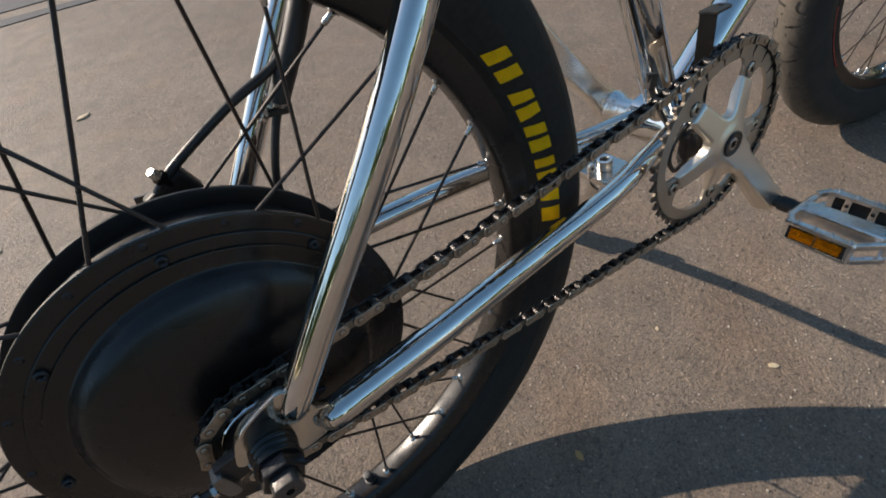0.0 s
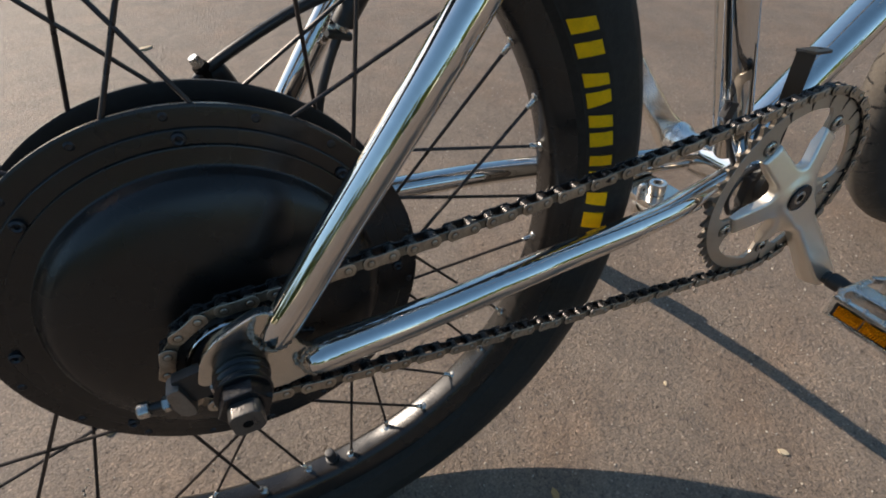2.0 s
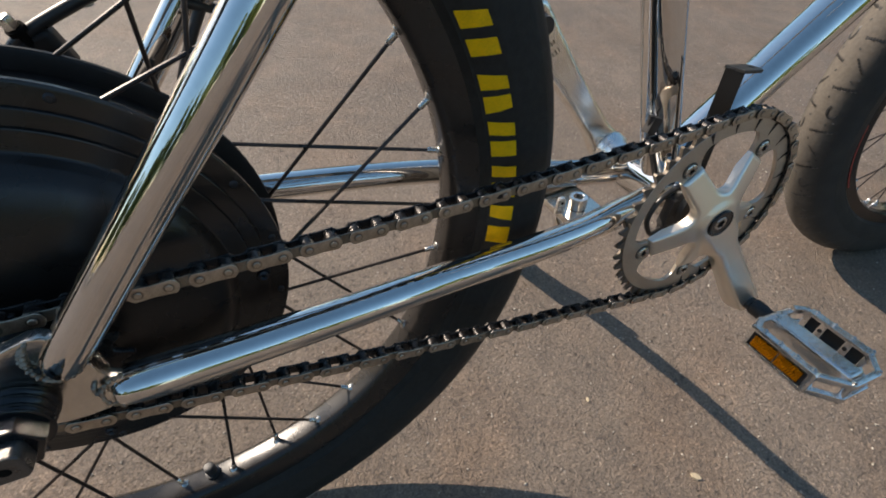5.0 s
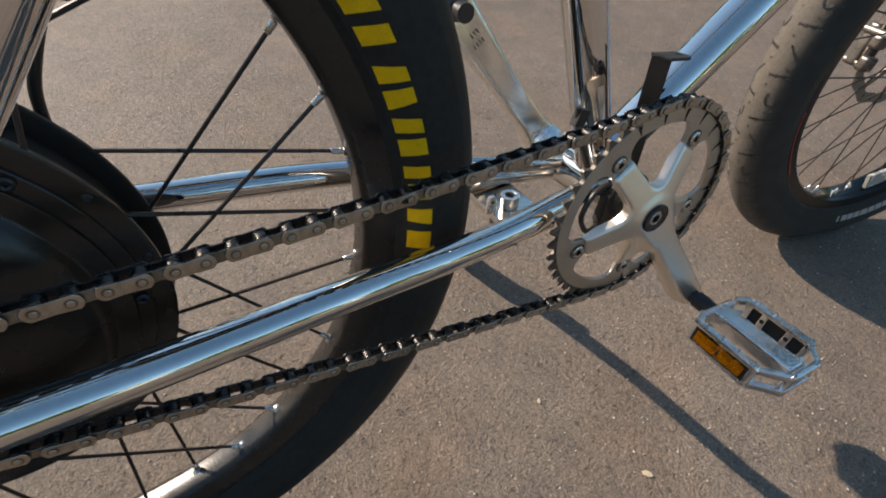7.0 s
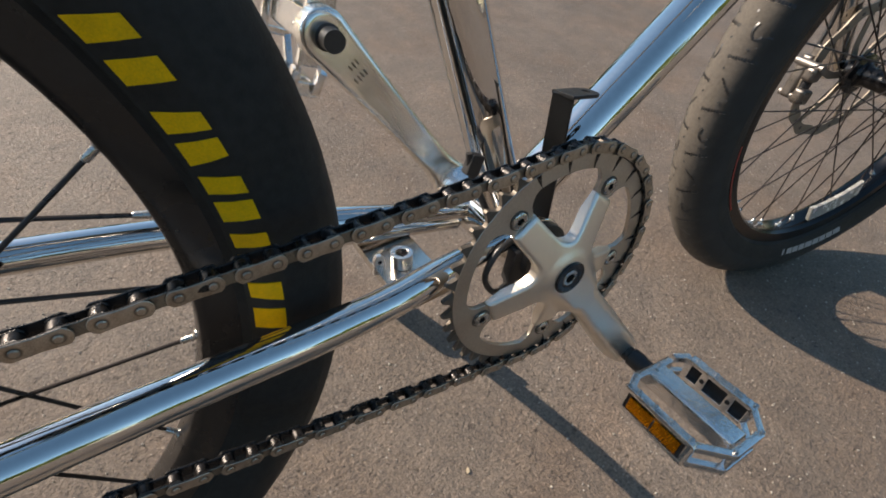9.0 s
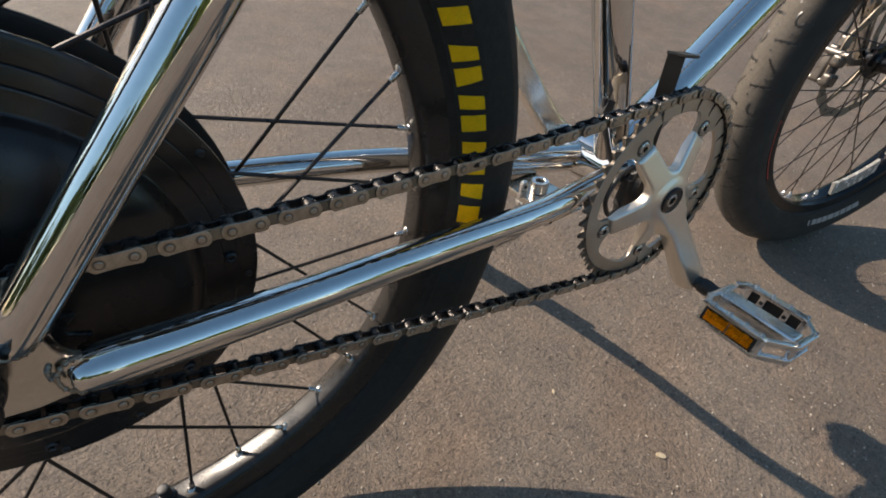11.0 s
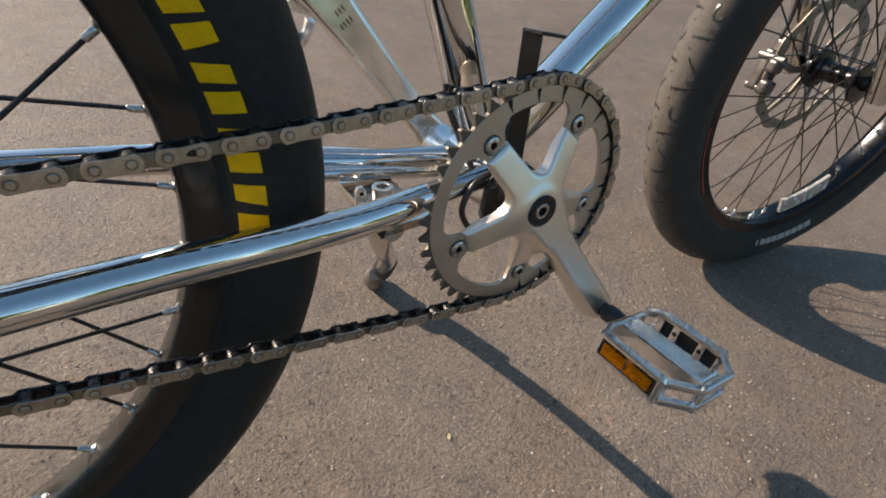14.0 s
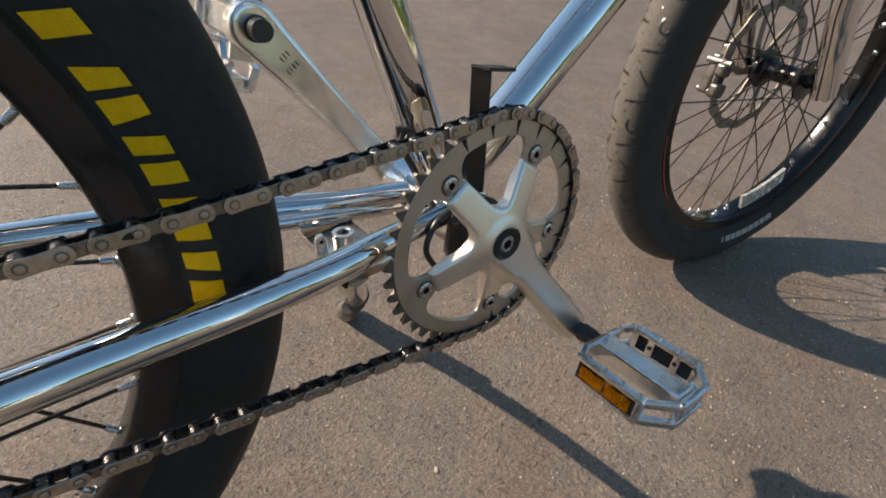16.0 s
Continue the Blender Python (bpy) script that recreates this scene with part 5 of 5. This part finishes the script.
disc_y(bm, 0.4560, 0.1520, 0.1560, 0.0880, 0.0030, 12, 0.0006)
part("foot_screw", bm, bolt_steel, kickstand)
# second thin tube below the left chain stay
bm = bmesh.new()
tube(bm, [(0.3340, 0.0330, 0.3000), (0.3360, 0.0330, 0.2998), (0.4360, 0.0285, 0.2858), (0.4390, 0.0284, 0.2854), (0.4405, 0.0284, 0.2852)], [0.0030, 0.0062, 0.0062, 0.0054, 0.0030], 20)
part("clamp_bar", bm, chrome, kickstand)
for x in (0.397, 0.352):
    bm = bmesh.new()
    plate(bm, [(x - 0.006, 0.292), (x + 0.006, 0.292), (x + 0.003, 0.280), (x + 0.001, 0.280)], -0.040, -0.034, bevel=0.0008)
    part("clamp_tooth", bm, black_sheet, kickstand)

# pedal sensor, its cable and the battery bracket
bm = bmesh.new()
lathe(bm, [(0.017, -0.0340), (0.0225, -0.0345), (0.0235, -0.0360), (0.0235, -0.0400), (0.0220, -0.0415), (0.0200, -0.0420), (0.0180, -0.0465), (0.0100, -0.0475)], 36, centre=BB)
sensor = part("pedal_sensor", bm, black_plastic, bicycle, "black ring of the pedal sensor")
bm = bmesh.new()
box(bm, (0.4525, -0.0375, 0.2850), (0.0290, 0.0095, 0.0270), Matrix.Rotation(radians(8), 3, "Y"), 0.0025)
box(bm, (0.4415, -0.0375, 0.2740), (0.0070, 0.0080, 0.0140), Matrix.Rotation(radians(-10), 3, "Y"), 0.0018)
part("sensor_box", bm, black_plastic, sensor)
bm = bmesh.new()
tube(bm, smooth_path([(0.4440, -0.0380, 0.3120), (0.4260, -0.0390, 0.3050), (0.4165, -0.0400, 0.2880), (0.4230, -0.0400, 0.2720), (0.4310, -0.0390, 0.2672), (0.4410, -0.0380, 0.2700)]), 0.0023, 10)
part("sensor_cable", bm, cable_black, sensor)
bm = bmesh.new()
tube(bm, smooth_path([(0.4120, -0.0160, 0.3700), (0.4135, -0.0175, 0.3560), (0.4260, -0.0185, 0.3300), (0.4330, -0.0230, 0.3120), (0.4380, -0.0300, 0.3000)]), 0.0024, 10)
cable = part("gear_cable", bm, cable_black, bicycle, "black cable tied to the seat tube")
bm = bmesh.new()
box(bm, (0.4150, -0.0165, 0.3620), (0.010, 0.007, 0.014), Matrix.Rotation(radians(20), 3, "Y"), 0.0015)
part("cable_clip", bm, black_plastic, bicycle)
bm = bmesh.new()
turn_z = Matrix.Rotation(radians(28), 3, "Z")
box(bm, (0.4690, -0.0285, 0.3580), (0.0024, 0.0140, 0.0880), turn_z, 0.0008)
bracket = part("bracket", bm, black_sheet, bicycle, "bent black sheet-metal bracket on the down tube")
bm = bmesh.new()
lay = Matrix(((1, 0, 0, 0), (0, 0, 1, 0), (0, 1, 0, 0), (0, 0, 0, 1)))
plate(bm, [(-0.0170, -0.0080), (0.0100, -0.0080)] + arc(0.0100, 0, 0.0080, -72, 72, 8) + [(0.0100, 0.0080), (-0.0170, 0.0080)], -0.0012, 0.0012, holes=[arc(0.0085, 0, 0.0030, 0, 330, 11)], bevel=0.0004, segs=1,
      m=Matrix.Translation((0.4845, -0.0255, 0.3990)) @ (Matrix.Rotation(radians(10), 3, "Z") @ Matrix.Rotation(radians(9), 3, "Y")).to_4x4() @ lay)
part("tab", bm, black_sheet, bracket)
# left side of the rear end: brake body, motor cable, sheath, tie
bm = bmesh.new()
box(bm, (0.034, 0.064, 0.4340), (0.034, 0.014, 0.022), Matrix.Rotation(radians(-20), 3, "Y"), 0.004, 3)
torque = part("torque_arm", bm, motor_matt, bicycle, "black fitting on the left dropout with a cap bolt")
bm = bmesh.new()
tube(bm, [(0.0375, 0.060, 0.4400), (0.0345, 0.057, 0.4490), (0.0343, 0.057, 0.4492), (0.0335, 0.056, 0.4515)], [0.0026, 0.0026, 0.0050, 0.0050], 12)
part("bolt_shank", bm, deep_black, torque)
bm = bmesh.new()
tube(bm, [(0.0335, 0.056, 0.4512), (0.0333, 0.0558, 0.4520), (0.0316, 0.0545, 0.4565), (0.0313, 0.0543, 0.4573)], [0.0034, 0.0040, 0.0040, 0.0032], 6)
part("cap_bolt", bm, bolt_steel, torque, "bright hexagon bolt head")
bm = bmesh.new()
plate(bm, [(-0.01, 0.345), (0.018, 0.345), (0.028, 0.430), (0.008, 0.434)], 0.0880, 0.0920, bevel=0.001)
part("arm", bm, cast_grey, torque)
bm = bmesh.new()
tube(bm, smooth_path([(0.0200, 0.062, 0.4330), (0.0380, 0.060, 0.4485), (0.0900, 0.060, 0.4700), (0.1380, 0.062, 0.4840), (0.175, 0.062, 0.512), (0.235, 0.055, 0.590)]), 0.0034, 12)
part("motor_cable", bm, cable_black, bicycle, "thick black motor cable")
bm = bmesh.new()
tube(bm, smooth_path([(0.1240, 0.0640, 0.4560), (0.1290, 0.0630, 0.4640), (0.1500, 0.0600, 0.4900), (0.1900, 0.0580, 0.5420), (0.2550, 0.0460, 0.6200)]), [0.004] * 3 + [0.0078] * 22, 14)
part("cable_sheath", bm, black_plastic, bicycle, "black cable sheath along the seat stay")
bm = bmesh.new()
tube(bm, [(0.1300, 0.0628, 0.4655), (0.1285, 0.0630, 0.4632), (0.1255, 0.0636, 0.4588), (0.1232, 0.0640, 0.4555), (0.1225, 0.0641, 0.4545)], [0.0040, 0.0052, 0.0050, 0.0044, 0.0030], 16)
ferrule = part("cable_ferrule", bm, bolt_steel, bicycle, "bright metal ferrule at the cable sheath's end")
bm = bmesh.new()
tube(bm, [(0.1130, 0.0600, 0.4560), (0.1140, 0.0605, 0.4556), (0.1290, 0.0660, 0.4500), (0.1300, 0.0664, 0.4496)], [0.0022, 0.0030, 0.0030, 0.0020], 12)
part("pinch_bolt", bm, dark_steel, ferrule)
bm = bmesh.new()
tube(bm, smooth_path([(0.1250, 0.0640, 0.4580), (0.1120, 0.0640, 0.4380), (0.0980, 0.0620, 0.4100), (0.0930, 0.0620, 0.3850)]), 0.0032, 10)
part("brake_hose", bm, cable_black, bicycle)
bm = bmesh.new()
lathe(bm, [(0.0105, -0.002), (0.0118, -0.002), (0.0118, 0.002), (0.0105, 0.002)], 20, closed=True)
tie = part("cable_tie", bm, bolt_steel, bicycle)
tie.matrix_basis = Matrix.Translation((0.1160, 0.0760, 0.4560)) @ pose(0, 0, 0, 0, 0, 0) @ Matrix.Rotation(radians(-50), 4, "Y") @ Matrix.Rotation(radians(90), 4, "X")

# ---- scraps and grit on the asphalt ----
def scrap(x, y, size, turn, material, label):
    bm = bmesh.new()
    pts = [(-1.0, -0.2), (-0.4, 0.45), (0.5, 0.5), (1.0, 0.05), (0.45, -0.5), (-0.3, -0.55)]
    top = [bm.verts.new((px * size, py * size, 0.0016 + 0.25 * size * (0.5 + 0.5 * math.sin(3 * i)))) for i, (px, py) in enumerate(pts)]
    low = [bm.verts.new((px * size, py * size, 0.0)) for px, py in pts]
    bm.faces.new(top)
    bm.faces.new(list(reversed(low)))
    for i in range(6):
        bm.faces.new((low[i], low[(i + 1) % 6], top[(i + 1) % 6], top[i]))
    ob = new("leaf_scrap", finish("leaf_scrap", bm, material, False))
    ob.matrix_world = pose(x, y, 0.0, 0, 0, turn)
    tagged(ob, label, "litter", "scraps on the asphalt")


scrap(0.4965, -0.158, 0.0060, 120, chip_pale, "small pale dry leaf scrap on the asphalt")
scrap(0.2310, -0.0860, 0.0070, 80, chip_brown, "small brown dry leaf scrap on the asphalt")
scrap(-0.169, 1.408, 0.020, 5, chip_pale, "thin pale straw scrap on the asphalt")
scrap(-0.400, 0.941, 0.008, 60, chip_pale, "small pale dry leaf scrap on the asphalt")
scrap(-0.219, 0.197, 0.006, 10, chip_pale, "small pale dry leaf scrap on the asphalt")
scrap(0.435, -0.033, 0.0035, 50, chip_pale, "small pale dry leaf scrap on the asphalt")
# flat dark bluish strip and patch laid over the ground
for name, pts, mat, label, cat in (("tar_strip", [(-1.20, 3.25), (-0.515, 2.652), (-0.167, 2.560), (0.30, 2.40), (0.30, 2.47), (-0.160, 2.640), (-0.515, 2.770), (-1.20, 3.38)], tar, "dark bluish strip across the asphalt", "tar strip"),
                                   ("asphalt_patch", [(-1.20, 3.55), (-0.52, 2.885), (-0.312, 2.820), (0.30, 2.64), (0.60, 5.5), (-1.6, 5.8)], tar, "darker bluish patch on the asphalt", "asphalt patch")):
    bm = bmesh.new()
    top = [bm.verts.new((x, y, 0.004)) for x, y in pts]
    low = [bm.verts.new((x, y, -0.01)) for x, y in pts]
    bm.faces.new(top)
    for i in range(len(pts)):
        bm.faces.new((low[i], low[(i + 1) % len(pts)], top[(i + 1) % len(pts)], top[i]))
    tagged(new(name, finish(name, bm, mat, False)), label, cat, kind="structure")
random.seed(7)
grit = bmesh.new()
for k in range(7500):
    near = random.random() < 0.7
    x, y = (random.uniform(-0.5, 1.5), random.uniform(-0.4, 0.8)) if near else (random.uniform(-1.2, 2.4), random.uniform(0.6, 3.0))
    s = random.choice((0.0006, 0.0008, 0.0009, 0.0012, 0.0016)) * random.uniform(0.8, 1.3)
    tilt_m = Matrix.Translation((x, y, s * 0.35)) @ Euler((random.uniform(0, 3), random.uniform(0, 3), random.uniform(0, 6))).to_matrix().to_4x4()
    vs = [grit.verts.new(tilt_m @ (Vector(c) * s * random.uniform(0.7, 1.2))) for c in ((1, 0, 0), (-1, 0, 0), (0, 1, 0), (0, -1, 0), (0, 0, 0.8), (0, 0, -0.8))]
    for a, b, c in ((0, 2, 4), (2, 1, 4), (1, 3, 4), (3, 0, 4), (2, 0, 5), (1, 2, 5), (3, 1, 5), (0, 3, 5)):
        grit.faces.new((vs[a], vs[b], vs[c]))
grit_me = bpy.data.meshes.new("grit")
grit.to_mesh(grit_me)
grit.free()
grit_me.materials.append(grit_stone)
tagged(new("grit", grit_me), "loose pale grit and sand grains on asphalt", "gravel", kind="stuff")

# ---- far round: a belt of trees ----
random.seed(11)


def tree(x, y, height):
    base = new("tree")
    base.matrix_world = pose(x, y, 0)
    tagged(base, "distant broad green tree beside the paved yard", "tree", "trees round the yard")
    bm = bmesh.new()
    tube(bm, [(0, 0, 0), (0.05, 0.02, height * 0.25), (0.0, 0.1, height * 0.5), (0.1, 0.05, height * 0.8)], [0.22, 0.17, 0.12, 0.04], 8)
    for k in range(6):
        a = random.uniform(0, 6.28)
        z = height * random.uniform(0.3, 0.6)
        r = height * random.uniform(0.18, 0.3)
        tube(bm, [(0, 0.05, z), (r * 0.5 * math.cos(a), r * 0.5 * math.sin(a), z + r * 0.4), (r * math.cos(a), r * math.sin(a), z + r * 0.9)], [0.08, 0.05, 0.02], 6)
    part("trunk", bm, bark, base)
    verts, faces = [], []
    for c in range(60):
        a, h = random.uniform(0, 6.28), random.uniform(0.22, 1.0)
        r = height * 0.46 * math.sin(math.pi * min(1, 0.25 + 0.72 * h)) * random.uniform(0.3, 1.0)
        cx, cy, cz, s = r * math.cos(a), r * math.sin(a), height * h, height * random.uniform(0.06, 0.11)
        for k in range(22):
            p = Vector((cx, cy, cz)) + Vector((random.gauss(0, 1), random.gauss(0, 1), random.gauss(0, 0.8))) * s
            q = Euler((random.uniform(0, 3), random.uniform(0, 3), random.uniform(0, 6))).to_matrix()
            w = random.uniform(0.20, 0.42)
            n = len(verts)
            verts += [tuple(p + q @ Vector(v)) for v in ((-w, 0, 0), (0, -w * 0.5, 0), (w, 0, 0.04), (0, w * 0.5, 0))]
            faces.append((n, n + 1, n + 2, n + 3))
    me = bpy.data.meshes.new("crown")
    me.from_pydata(verts, [], faces)
    me.materials.append(leaf_green)
    ob = part("crown", me, None, base)
    return base


for k in range(40):
    a = 2 * math.pi * k / 40 + random.uniform(-0.06, 0.06)
    d = random.uniform(17, 24)
    if abs((math.degrees(a) - 128 + 180) % 360 - 180) < 16:
        d += 8
    tree(d * math.cos(a), d * math.sin(a), random.uniform(3.2, 5.6))
